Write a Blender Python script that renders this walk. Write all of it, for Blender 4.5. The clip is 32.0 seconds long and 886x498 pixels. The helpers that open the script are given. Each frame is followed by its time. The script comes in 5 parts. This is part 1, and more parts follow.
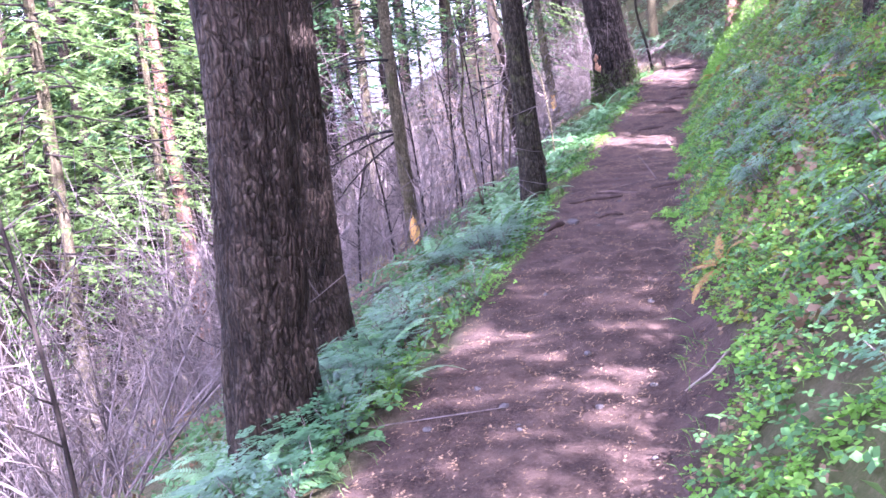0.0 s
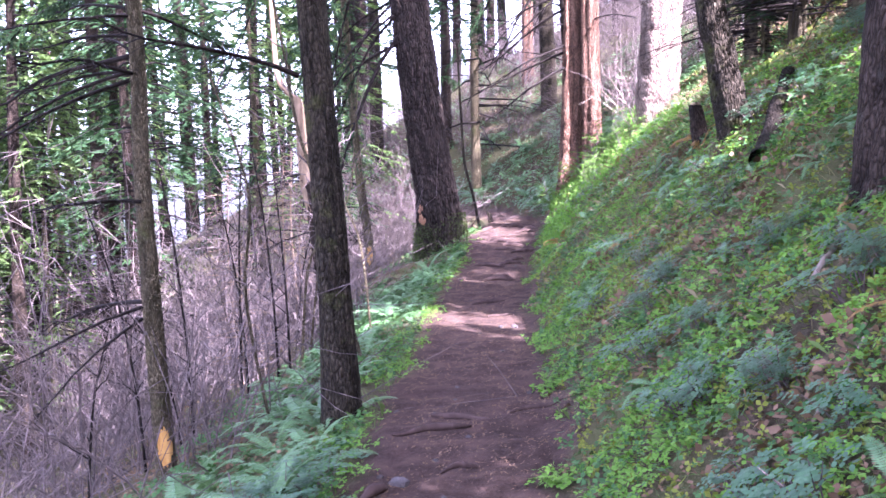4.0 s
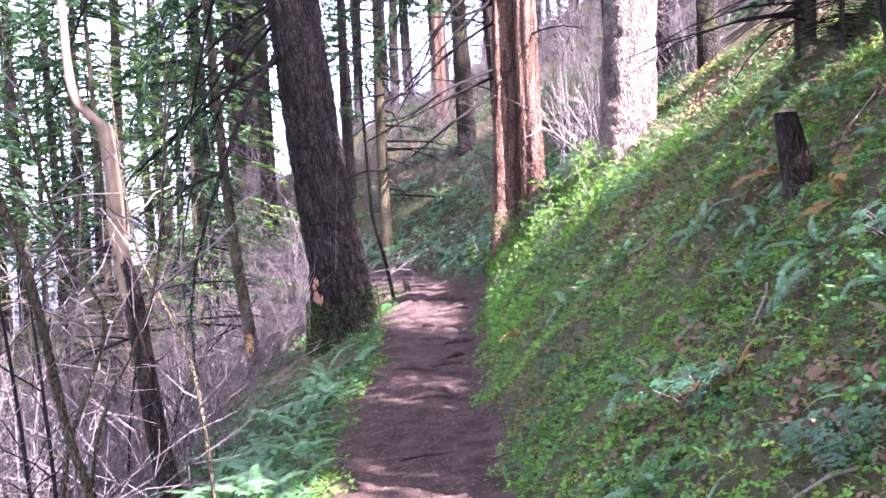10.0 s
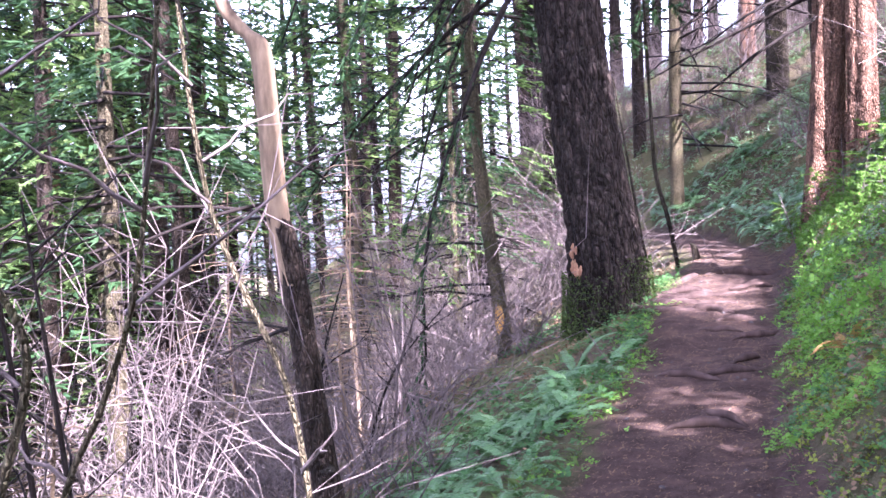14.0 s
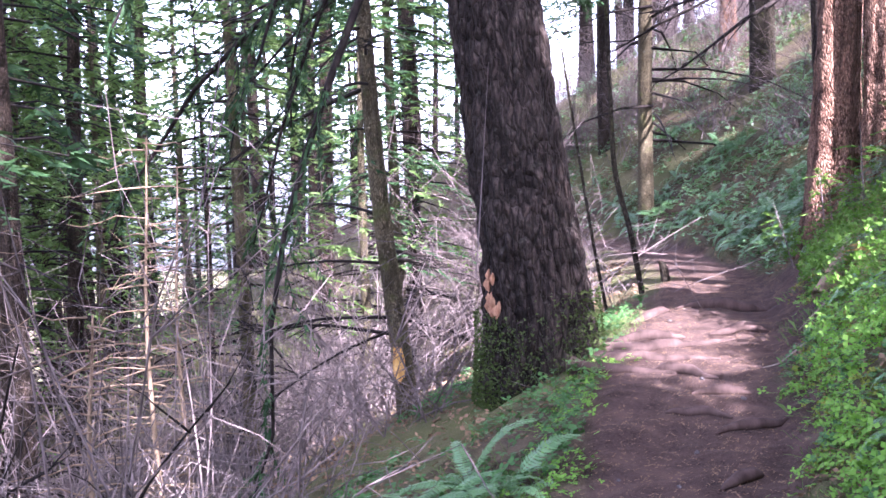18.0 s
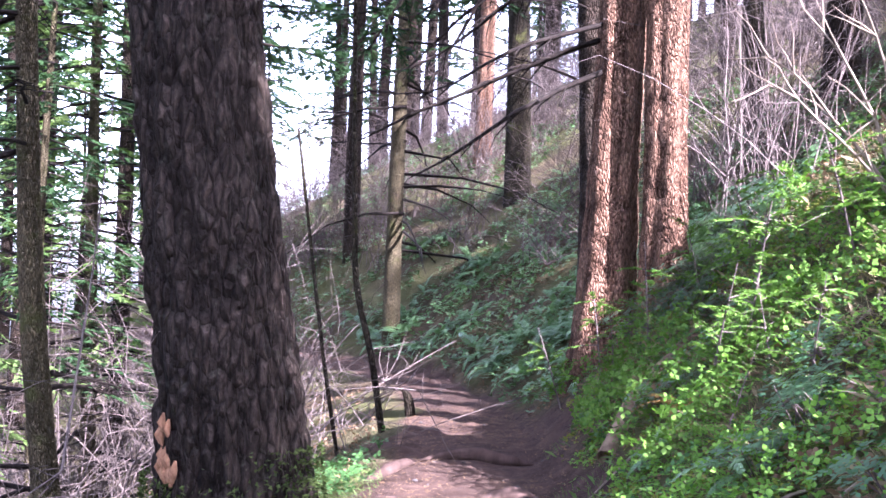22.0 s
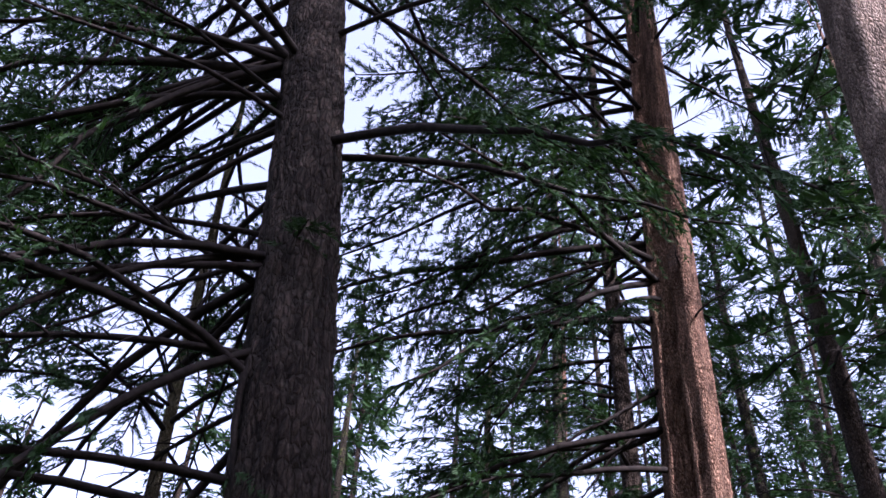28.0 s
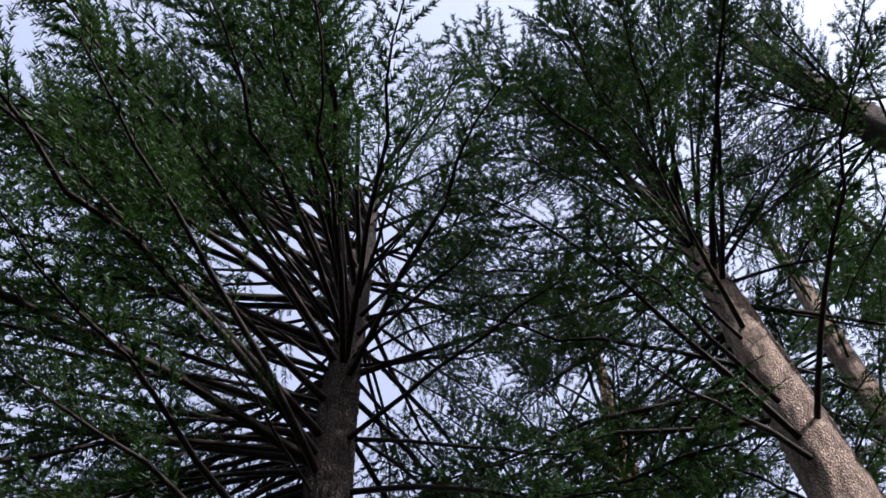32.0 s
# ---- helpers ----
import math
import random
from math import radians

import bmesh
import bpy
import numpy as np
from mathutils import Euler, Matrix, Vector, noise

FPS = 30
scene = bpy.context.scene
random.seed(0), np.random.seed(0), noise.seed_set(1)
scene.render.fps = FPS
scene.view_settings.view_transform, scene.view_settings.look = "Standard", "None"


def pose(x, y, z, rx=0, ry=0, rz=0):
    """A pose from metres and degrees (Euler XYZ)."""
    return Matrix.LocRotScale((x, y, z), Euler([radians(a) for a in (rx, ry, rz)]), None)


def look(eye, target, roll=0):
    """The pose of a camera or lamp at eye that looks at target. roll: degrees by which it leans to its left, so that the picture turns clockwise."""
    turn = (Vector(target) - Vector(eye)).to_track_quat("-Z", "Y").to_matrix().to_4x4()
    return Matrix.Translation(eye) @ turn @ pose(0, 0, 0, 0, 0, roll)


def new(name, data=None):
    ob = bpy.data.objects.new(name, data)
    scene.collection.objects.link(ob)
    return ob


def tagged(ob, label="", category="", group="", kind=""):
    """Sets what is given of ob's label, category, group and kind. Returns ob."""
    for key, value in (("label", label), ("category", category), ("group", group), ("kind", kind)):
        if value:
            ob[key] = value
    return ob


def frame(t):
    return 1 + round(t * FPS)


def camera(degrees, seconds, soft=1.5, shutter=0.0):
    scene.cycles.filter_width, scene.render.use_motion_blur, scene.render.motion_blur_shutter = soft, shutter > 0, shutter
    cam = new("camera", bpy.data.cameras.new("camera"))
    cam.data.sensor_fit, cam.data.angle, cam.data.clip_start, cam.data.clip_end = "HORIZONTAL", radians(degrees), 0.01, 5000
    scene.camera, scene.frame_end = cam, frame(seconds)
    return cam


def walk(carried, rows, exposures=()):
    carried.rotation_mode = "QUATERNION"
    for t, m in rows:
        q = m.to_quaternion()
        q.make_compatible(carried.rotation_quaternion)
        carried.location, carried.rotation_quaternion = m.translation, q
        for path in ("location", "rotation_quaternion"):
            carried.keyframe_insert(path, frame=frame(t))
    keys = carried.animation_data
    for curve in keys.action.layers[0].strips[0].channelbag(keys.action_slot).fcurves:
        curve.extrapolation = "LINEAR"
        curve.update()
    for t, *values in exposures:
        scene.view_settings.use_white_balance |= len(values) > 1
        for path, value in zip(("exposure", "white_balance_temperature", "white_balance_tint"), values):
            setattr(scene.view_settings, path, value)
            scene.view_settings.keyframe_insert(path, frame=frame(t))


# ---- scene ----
# walking pace and view: seconds, eye, target, lean
cam = camera(46, 32.0, soft=1.6)
PATH = [
    (0, (0.000, 0.002, 1.500), (-0.488, 1.893, 1.072), -6.0),
    (0.5, (-0.065, 0.222, 1.537), (-0.455, 2.148, 1.166), -4.0),
    (1, (-0.096, 0.607, 1.524), (-0.365, 2.562, 1.199), -2.3),
    (1.5, (-0.144, 0.929, 1.525), (-0.390, 2.883, 1.175), -1.7),
    (2, (-0.223, 1.345, 1.528), (-0.469, 3.298, 1.173), -4.1),
    (2.5, (-0.260, 1.715, 1.529), (-0.630, 3.649, 1.182), -3.3),
    (3, (-0.349, 2.158, 1.482), (-0.695, 4.106, 1.183), -2.5),
    (3.5, (-0.459, 2.688, 1.475), (-0.629, 4.657, 1.168), -2.8),
    (4, (-0.484, 3.190, 1.466), (-0.604, 5.178, 1.276), -1.4),
    (4.5, (-0.532, 3.669, 1.458), (-0.548, 5.663, 1.301), -1.8),
    (6.5, (-0.643, 5.487, 1.543), (-0.679, 7.486, 1.600), -2.8),
    (7, (-0.673, 5.901, 1.530), (-0.728, 7.900, 1.523), -2.6),
    (7.5, (-0.692, 6.289, 1.506), (-0.708, 8.289, 1.477), -2.7),
    (8, (-0.690, 6.657, 1.504), (-0.701, 8.653, 1.388), -2.4),
    (8.5, (-0.713, 7.041, 1.489), (-0.715, 9.038, 1.368), -4.0),
    (9, (-0.705, 7.462, 1.464), (-0.673, 9.455, 1.302), -4.4),
    (9.5, (-0.719, 7.835, 1.465), (-0.725, 9.824, 1.258), -2.5),
    (10, (-0.742, 8.246, 1.457), (-0.679, 10.243, 1.359), -2.7),
    (10.5, (-0.688, 8.701, 1.439), (-0.698, 10.700, 1.399), -3.1),
    (11, (-0.659, 9.104, 1.413), (-0.714, 11.101, 1.319), -3.5),
    (11.5, (-0.603, 9.423, 1.420), (-0.614, 11.420, 1.311), -2.2),
    (12, (-0.560, 9.790, 1.395), (-0.623, 11.784, 1.251), -3.2),
    (12.5, (-0.550, 10.142, 1.396), (-0.685, 12.125, 1.174), -4.1),
    (13, (-0.547, 10.411, 1.381), (-0.917, 12.360, 1.131), -2.4),
    (13.5, (-0.543, 10.660, 1.394), (-1.034, 12.594, 1.253), -2.9),
    (15.5, (-0.538, 12.195, 1.361), (-1.071, 14.102, 1.080), -0.3),
    (16, (-0.573, 12.609, 1.345), (-1.116, 14.516, 1.084), -2.2),
    (16.5, (-0.560, 13.146, 1.327), (-1.059, 15.064, 1.053), -1.2),
    (17, (-0.608, 13.580, 1.288), (-1.104, 15.498, 1.011), -1.5),
    (17.5, (-0.589, 14.071, 1.296), (-1.074, 16.001, 1.098), -2.3),
    (18, (-0.569, 14.549, 1.300), (-1.023, 16.490, 1.131), -1.3),
    (18.5, (-0.649, 14.991, 1.294), (-1.063, 16.943, 1.150), -2.1),
    (19, (-0.642, 15.372, 1.249), (-1.010, 17.334, 1.122), 0.4),
    (19.5, (-0.657, 15.723, 1.245), (-0.914, 17.695, 1.035), 0.1),
    (20, (-0.674, 16.071, 1.258), (-0.810, 18.059, 1.089), 2.0),
    (20.5, (-0.642, 16.337, 1.250), (-0.752, 18.328, 1.096), 0.7),
    (21, (-0.622, 16.499, 1.268), (-0.769, 18.489, 1.134), 1.4),
    (21.5, (-0.644, 16.680, 1.259), (-0.688, 18.678, 1.171), 0.7),
    (22, (-0.658, 16.819, 1.272), (-0.637, 18.818, 1.313), 2.2),
    (22.5, (-0.639, 16.854, 1.272), (-0.619, 18.839, 1.511), 2.1),
    (23, (-0.669, 16.829, 1.274), (-0.641, 18.782, 1.701), 2.0),
    (23.5, (-0.663, 16.814, 1.279), (-0.715, 18.739, 1.820), 2.6),
    (24, (-0.686, 16.850, 1.311), (-0.770, 18.730, 1.986), 2.8),
    (24.5, (-0.684, 16.816, 1.293), (-0.773, 18.652, 2.082), 2.2),
    (25, (-0.700, 16.808, 1.306), (-0.810, 18.594, 2.198), 2.4),
    (25.5, (-0.736, 16.790, 1.334), (-0.874, 18.524, 2.322), 3.5),
    (26, (-0.760, 16.752, 1.355), (-0.901, 18.430, 2.435), 4.3),
    (26.5, (-0.765, 16.745, 1.360), (-0.886, 18.338, 2.564), 4.0),
    (28.5, (-0.765, 16.745, 1.360), (-0.893, 18.052, 2.869), 4.0),
    (29, (-0.765, 16.745, 1.360), (-0.916, 17.965, 2.938), 4.7),
    (29.5, (-0.765, 16.745, 1.360), (-0.926, 17.851, 3.019), 5.4),
    (30, (-0.765, 16.745, 1.360), (-0.920, 17.733, 3.092), 6.5),
    (30.5, (-0.765, 16.745, 1.360), (-0.914, 17.609, 3.157), 7.8),
    (31, (-0.765, 16.745, 1.360), (-0.898, 17.486, 3.213), 8.6),
    (31.5, (-0.765, 16.745, 1.360), (-0.882, 17.383, 3.252), 8.8),
    (32, (-0.765, 16.745, 1.360), (-0.871, 17.241, 3.295), 8.6),
]
walk(cam, [(t, look(e, g, r)) for t, e, g, r in PATH],
     exposures=[(0, 4.5, 5200, 48), (6.5, 3.9, 5350, 45), (15.5, 3.95, 5350, 40), (21, 3.9, 5350, 39), (23, 3.2, 5400, 34), (24, 2.75, 5400, 34), (25, 2.5, 5400, 33), (26.5, 2.25, 5400, 33), (28.5, 1.85, 5500, 34), (32, 1.5, 5900, 20)])

# ---- sky and sun ----
SUN_AZ, SUN_EL = 134.0, 38.0            # degrees clockwise from +y, and above the horizon
world = bpy.data.worlds.new("sky")
scene.world = world
world.use_nodes = True
wn = world.node_tree.nodes
sky = wn.new("ShaderNodeTexSky")
sky.sky_type, sky.sun_disc = "NISHITA", False
sky.sun_elevation, sky.sun_rotation = radians(SUN_EL), radians(SUN_AZ)
sky.air_density, sky.dust_density, sky.ozone_density = 1.0, 2.5, 1.0
wn["Background"].inputs[1].default_value = 0.15
pale = wn.new("ShaderNodeHueSaturation")
pale.inputs["Saturation"].default_value, pale.inputs["Value"].default_value = 0.45, 1.05
world.node_tree.links.new(sky.outputs[0], pale.inputs["Color"])
world.node_tree.links.new(pale.outputs[0], wn["Background"].inputs[0])
sun_data = bpy.data.lights.new("sun", "SUN")
sun_data.energy, sun_data.angle, sun_data.color = 4.6, radians(0.6), (1.0, 0.93, 0.82)
sun = new("sun", sun_data)
az, el = radians(SUN_AZ), radians(SUN_EL)
SUN_DIR = Vector((math.sin(az) * math.cos(el), math.cos(az) * math.cos(el), math.sin(el)))
sun.matrix_world = look(SUN_DIR * 60, (0, 0, 0))


# ---- materials ----
def mat(name, rough=0.85):
    m = bpy.data.materials.new(name)
    m.use_nodes = True
    b = m.node_tree.nodes["Principled BSDF"]
    b.inputs["Roughness"].default_value = rough
    b.inputs["Specular IOR Level"].default_value = 0.5 if rough < 0.45 else 0.1
    return m, m.node_tree.nodes, m.node_tree.links, b


def add(nodes, kind, **values):
    n = nodes.new(kind)
    for k, v in values.items():
        n.inputs[k].default_value = v
    return n


def ramp(nodes, links, source, stops):
    r = nodes.new("ShaderNodeValToRGB")
    el_ = r.color_ramp.elements
    while len(el_) < len(stops):
        el_.new(0.5)
    for e, (p, c) in zip(el_, stops):
        e.position, e.color = p, (*c, 1)
    links.new(source, r.inputs[0])
    return r.outputs[0]


def mix(nodes, links, fac, a, b, mode="MIX"):
    n = nodes.new("ShaderNodeMix")
    n.data_type, n.blend_type = "RGBA", mode
    for sock, v in ((n.inputs[0], fac), (n.inputs[6], a), (n.inputs[7], b)):
        if hasattr(v, "is_linked"):
            links.new(v, sock)
        else:
            sock.default_value = v if isinstance(v, (int, float)) else (*v, 1)
    return n.outputs[2]


def noise_tex(nodes, links, scale, detail=6, stretch=None, rough=0.6):
    co = nodes.new("ShaderNodeTexCoord").outputs["Object"]
    if stretch:
        mp = nodes.new("ShaderNodeMapping")
        mp.inputs["Scale"].default_value = stretch
        links.new(co, mp.inputs[0])
        co = mp.outputs[0]
    n = add(nodes, "ShaderNodeTexNoise", Scale=scale, Detail=detail, Roughness=rough)
    links.new(co, n.inputs["Vector"])
    return n.outputs["Fac"]


def bump(nodes, links, bsdf, height, strength, distance):
    b = add(nodes, "ShaderNodeBump", Strength=strength, Distance=distance)
    links.new(height, b.inputs["Height"])
    links.new(b.outputs[0], bsdf.inputs["Normal"])


def bark_material(name, dark, mid, light, moss=0.0, scale=1.0):
    m, n, l, b = mat(name, 0.9)
    fine = noise_tex(n, l, 42 * scale, 10, (1, 1, 0.38), 0.7)
    broad = noise_tex(n, l, 1.6, 4, (1, 1, 0.5))
    furrow_shade = n.new("ShaderNodeAttribute")
    furrow_shade.attribute_name = "relief"
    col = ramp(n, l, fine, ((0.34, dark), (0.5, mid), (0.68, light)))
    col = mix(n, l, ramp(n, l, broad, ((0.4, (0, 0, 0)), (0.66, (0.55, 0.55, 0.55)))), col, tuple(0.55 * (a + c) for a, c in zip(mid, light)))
    # shade of the furrows put into the colour: low relief turns dark
    col = mix(n, l, ramp(n, l, furrow_shade.outputs["Fac"], ((0.18, (0.8, 0.8, 0.8)), (0.6, (0, 0, 0)))), col, dark)
    co = n.new("ShaderNodeTexCoord").outputs["Object"]
    wob = add(n, "ShaderNodeTexNoise", Scale=9.0, Detail=3.0)
    l.new(co, wob.inputs["Vector"])
    vm = n.new("ShaderNodeVectorMath")
    vm.operation = "MULTIPLY_ADD"
    l.new(wob.outputs["Color"], vm.inputs[0])
    vm.inputs[1].default_value = (0.04, 0.04, 0.1)
    l.new(co, vm.inputs[2])
    mp = n.new("ShaderNodeMapping")
    mp.inputs["Scale"].default_value = (42 * scale, 42 * scale, 13 * scale)
    l.new(vm.outputs[0], mp.inputs[0])
    vor = add(n, "ShaderNodeTexVoronoi", Scale=1.0, Randomness=1.0)
    vor.feature = "DISTANCE_TO_EDGE"
    l.new(mp.outputs[0], vor.inputs["Vector"])
    # the cracks between plates are darkened in colour as well
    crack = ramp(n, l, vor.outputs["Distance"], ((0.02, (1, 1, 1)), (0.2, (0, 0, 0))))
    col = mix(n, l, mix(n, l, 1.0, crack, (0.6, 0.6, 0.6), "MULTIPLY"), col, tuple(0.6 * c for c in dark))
    cell = add(n, "ShaderNodeTexVoronoi", Scale=1.0, Randomness=1.0)
    l.new(mp.outputs[0], cell.inputs["Vector"])
    tone = ramp(n, l, cell.outputs["Color"], ((0.1, (0.45, 0.44, 0.43)), (0.5, (1, 1, 1)), (0.9, (1.0, 0.93, 0.85))))
    col = mix(n, l, 0.5, col, tone, "MULTIPLY")
    flake = ramp(n, l, noise_tex(n, l, 75 * scale, 4, (1, 1, 0.4)), ((0.52, (0, 0, 0)), (0.66, (0.35, 0.35, 0.35))))
    col = mix(n, l, flake, col, light)
    patch = noise_tex(n, l, 3.5, 6)
    if moss:
        col = mix(n, l, ramp(n, l, patch, ((0.62 - 0.25 * moss, (0, 0, 0)), (0.72 - 0.1 * moss, (0.8, 0.8, 0.8)))), col, (0.075, 0.085, 0.022))
    lichen = noise_tex(n, l, 11, 8)
    col = mix(n, l, ramp(n, l, lichen, ((0.6, (0, 0, 0)), (0.72, (0.3, 0.3, 0.3)))), col, (0.11, 0.11, 0.085))
    l.new(col, b.inputs["Base Color"])
    bump(n, l, b, mix(n, l, 0.6, fine, ramp(n, l, vor.outputs["Distance"], ((0.0, (0, 0, 0)), (0.3, (1, 1, 1))))), 1.0, 0.045)
    return m


def leaf_material(name, dark, light, gloss=0.5, glow=0.35):
    m, n, l, b = mat(name, gloss)
    rnd = n.new("ShaderNodeNewGeometry").outputs["Random Per Island"]
    patch = noise_tex(n, l, 1.3, 3)
    col = ramp(n, l, rnd, ((0.0, dark), (0.6, light), (1.0, tuple(0.7 * c for c in light))))
    col = mix(n, l, patch, col, tuple(0.5 * (a + c) for a, c in zip(dark, light)))
    l.new(col, b.inputs["Base Color"])
    tr = n.new("ShaderNodeBsdfTranslucent")
    l.new(mix(n, l, 1.0, col, (1.0, 1.15, 0.5), "MULTIPLY"), tr.inputs[0])
    sh = n.new("ShaderNodeMixShader")
    sh.inputs[0].default_value = glow
    l.new(b.outputs[0], sh.inputs[1])
    l.new(tr.outputs[0], sh.inputs[2])
    l.new(sh.outputs[0], n["Material Output"].inputs["Surface"])
    return m


def wood_material(name, a, c, scale=14, stretch=(1, 1, 0.25), rough=0.85):
    m, n, l, b = mat(name, rough)
    f = noise_tex(n, l, scale, 6, stretch)
    l.new(ramp(n, l, f, ((0.3, a), (0.7, c))), b.inputs["Base Color"])
    bump(n, l, b, f, 0.4, 0.005)
    return m


def ground_material():
    m, n, l, b = mat("forest_floor", 0.95)
    mask = n.new("ShaderNodeAttribute")
    mask.attribute_name = "tread"
    big, mid_, fine = noise_tex(n, l, 0.55, 5), noise_tex(n, l, 5, 8), noise_tex(n, l, 60, 6, None, 0.7)
    grit = noise_tex(n, l, 170, 3)
    dirt = ramp(n, l, mid_, ((0.3, (0.018, 0.011, 0.009)), (0.48, (0.048, 0.03, 0.024)), (0.7, (0.096, 0.061, 0.047))))
    dirt = mix(n, l, ramp(n, l, fine, ((0.42, (0, 0, 0)), (0.62, (0.6, 0.6, 0.6)))), dirt, (0.096, 0.063, 0.048))
    dirt = mix(n, l, ramp(n, l, grit, ((0.62, (0, 0, 0)), (0.7, (0.7, 0.7, 0.7)))), dirt, (0.17, 0.12, 0.095))
    soil = ramp(n, l, mid_, ((0.3, (0.03, 0.022, 0.015)), (0.5, (0.065, 0.048, 0.03)), (0.72, (0.12, 0.092, 0.06))))
    soil = mix(n, l, ramp(n, l, big, ((0.42, (0, 0, 0)), (0.6, (0.7, 0.7, 0.7)))), soil, (0.075, 0.09, 0.026))
    soil = mix(n, l, ramp(n, l, fine, ((0.5, (0, 0, 0)), (0.66, (0.5, 0.5, 0.5)))), soil, (0.17, 0.13, 0.08))
    col = mix(n, l, mask.outputs["Fac"], soil, dirt)
    l.new(col, b.inputs["Base Color"])
    hgt = mix(n, l, 0.5, mid_, fine)
    bump(n, l, b, hgt, 1.0, 0.05)
    return m


M_GROUND = ground_material()
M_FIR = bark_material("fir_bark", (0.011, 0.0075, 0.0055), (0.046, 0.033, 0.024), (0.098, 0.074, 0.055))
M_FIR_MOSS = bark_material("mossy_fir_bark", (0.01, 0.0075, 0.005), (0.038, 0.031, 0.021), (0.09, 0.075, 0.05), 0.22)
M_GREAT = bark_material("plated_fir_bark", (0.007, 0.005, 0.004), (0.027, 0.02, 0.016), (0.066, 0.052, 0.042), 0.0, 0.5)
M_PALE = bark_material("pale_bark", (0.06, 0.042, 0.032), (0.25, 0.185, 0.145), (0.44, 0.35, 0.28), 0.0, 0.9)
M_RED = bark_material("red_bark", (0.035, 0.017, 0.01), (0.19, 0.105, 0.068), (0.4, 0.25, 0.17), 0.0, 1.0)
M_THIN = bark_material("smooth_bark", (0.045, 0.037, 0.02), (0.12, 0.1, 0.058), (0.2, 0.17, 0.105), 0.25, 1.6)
M_SNAG = wood_material("bleached_wood", (0.08, 0.055, 0.035), (0.24, 0.175, 0.11))
M_TORN = wood_material("torn_wood", (0.3, 0.15, 0.04), (0.55, 0.34, 0.11), 20)
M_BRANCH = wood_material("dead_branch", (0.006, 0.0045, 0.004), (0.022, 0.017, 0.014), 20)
M_TWIG = wood_material("bare_twig", (0.04, 0.032, 0.029), (0.18, 0.144, 0.132), 9)
M_STICK = wood_material("fallen_stick", (0.12, 0.09, 0.07), (0.3, 0.24, 0.19), 12)
M_ROOT = wood_material("worn_root", (0.025, 0.016, 0.013), (0.085, 0.056, 0.046), 10)
M_ROCK = wood_material("stone", (0.04, 0.034, 0.032), (0.11, 0.095, 0.09), 9, (1, 1, 1))
M_NEEDLE = leaf_material("needles", (0.01, 0.026, 0.011), (0.034, 0.072, 0.025), 0.6, 0.2)
# lighter copy of the needles: sunlight on the downhill crowns, put into the colour
M_NEEDLE_LIT = leaf_material("sunlit_needles", (0.05, 0.1, 0.03), (0.13, 0.19, 0.06), 0.6, 0.4)
# brighter green for young growth, with sunshine painted into it
M_NEEDLE_SUN = leaf_material("sunlit_young_needles", (0.04, 0.1, 0.015), (0.13, 0.24, 0.04), 0.5, 0.35)
M_FERN = leaf_material("fern_leaf", (0.05, 0.12, 0.045), (0.13, 0.24, 0.095), 0.35, 0.3)
M_DRYFERN = leaf_material("dry_fern", (0.15, 0.085, 0.03), (0.34, 0.2, 0.075), 0.6, 0.3)
M_CLOVER = leaf_material("clover_leaf", (0.07, 0.17, 0.025), (0.19, 0.35, 0.06), 0.5, 0.4)
M_IVY = leaf_material("dark_leaf", (0.025, 0.07, 0.022), (0.07, 0.15, 0.045), 0.46, 0.25)
M_LITTER = leaf_material("leaf_litter", (0.07, 0.042, 0.024), (0.23, 0.15, 0.092), 0.8, 0.1)
M_GRAPE = leaf_material("holly_leaf", (0.02, 0.06, 0.026), (0.055, 0.135, 0.055), 0.42, 0.15)
M_STRAW = leaf_material("dry_grass", (0.13, 0.105, 0.06), (0.3, 0.25, 0.145), 0.8, 0.2)
M_GRASS = leaf_material("grass_blade", (0.05, 0.1, 0.03), (0.14, 0.2, 0.06), 0.6, 0.3)
# darker copy of the moss, with the trunk foot's shade in its colour
M_SHADED_MOSS = leaf_material("shaded_moss", (0.022, 0.036, 0.01), (0.06, 0.085, 0.022), 0.9, 0.1)
M_MOSS = leaf_material("moss", (0.09, 0.12, 0.02), (0.24, 0.27, 0.05), 0.9, 0.25)


# ---- mesh helpers ----
def mesh(name, verts, faces, material, smooth=True, attr=None):
    me = bpy.data.meshes.new(name)
    me.from_pydata(np.asarray(verts).tolist(), [], [tuple(int(i) for i in f) for f in faces])
    me.materials.append(material)
    if smooth:
        me.polygons.foreach_set("use_smooth", np.ones(len(me.polygons), dtype=bool))
    if attr:
        a = me.attributes.new(attr[0], "FLOAT", "POINT")
        a.data.foreach_set("value", np.asarray(attr[1], dtype=np.float32))
    me.update()
    return me


def part(name, me, parent=None, m=None, label="", kind=""):
    ob = new(name, me)
    if parent:
        ob.parent = parent
    if m is not None:
        ob.matrix_basis = m
    return tagged(ob, label=label, kind=kind)


def thing(name, m, label, category, group="", kind=""):
    ob = new(name)
    ob.empty_display_size = 0.1
    ob.matrix_basis = m
    return tagged(ob, label, category, group, kind)


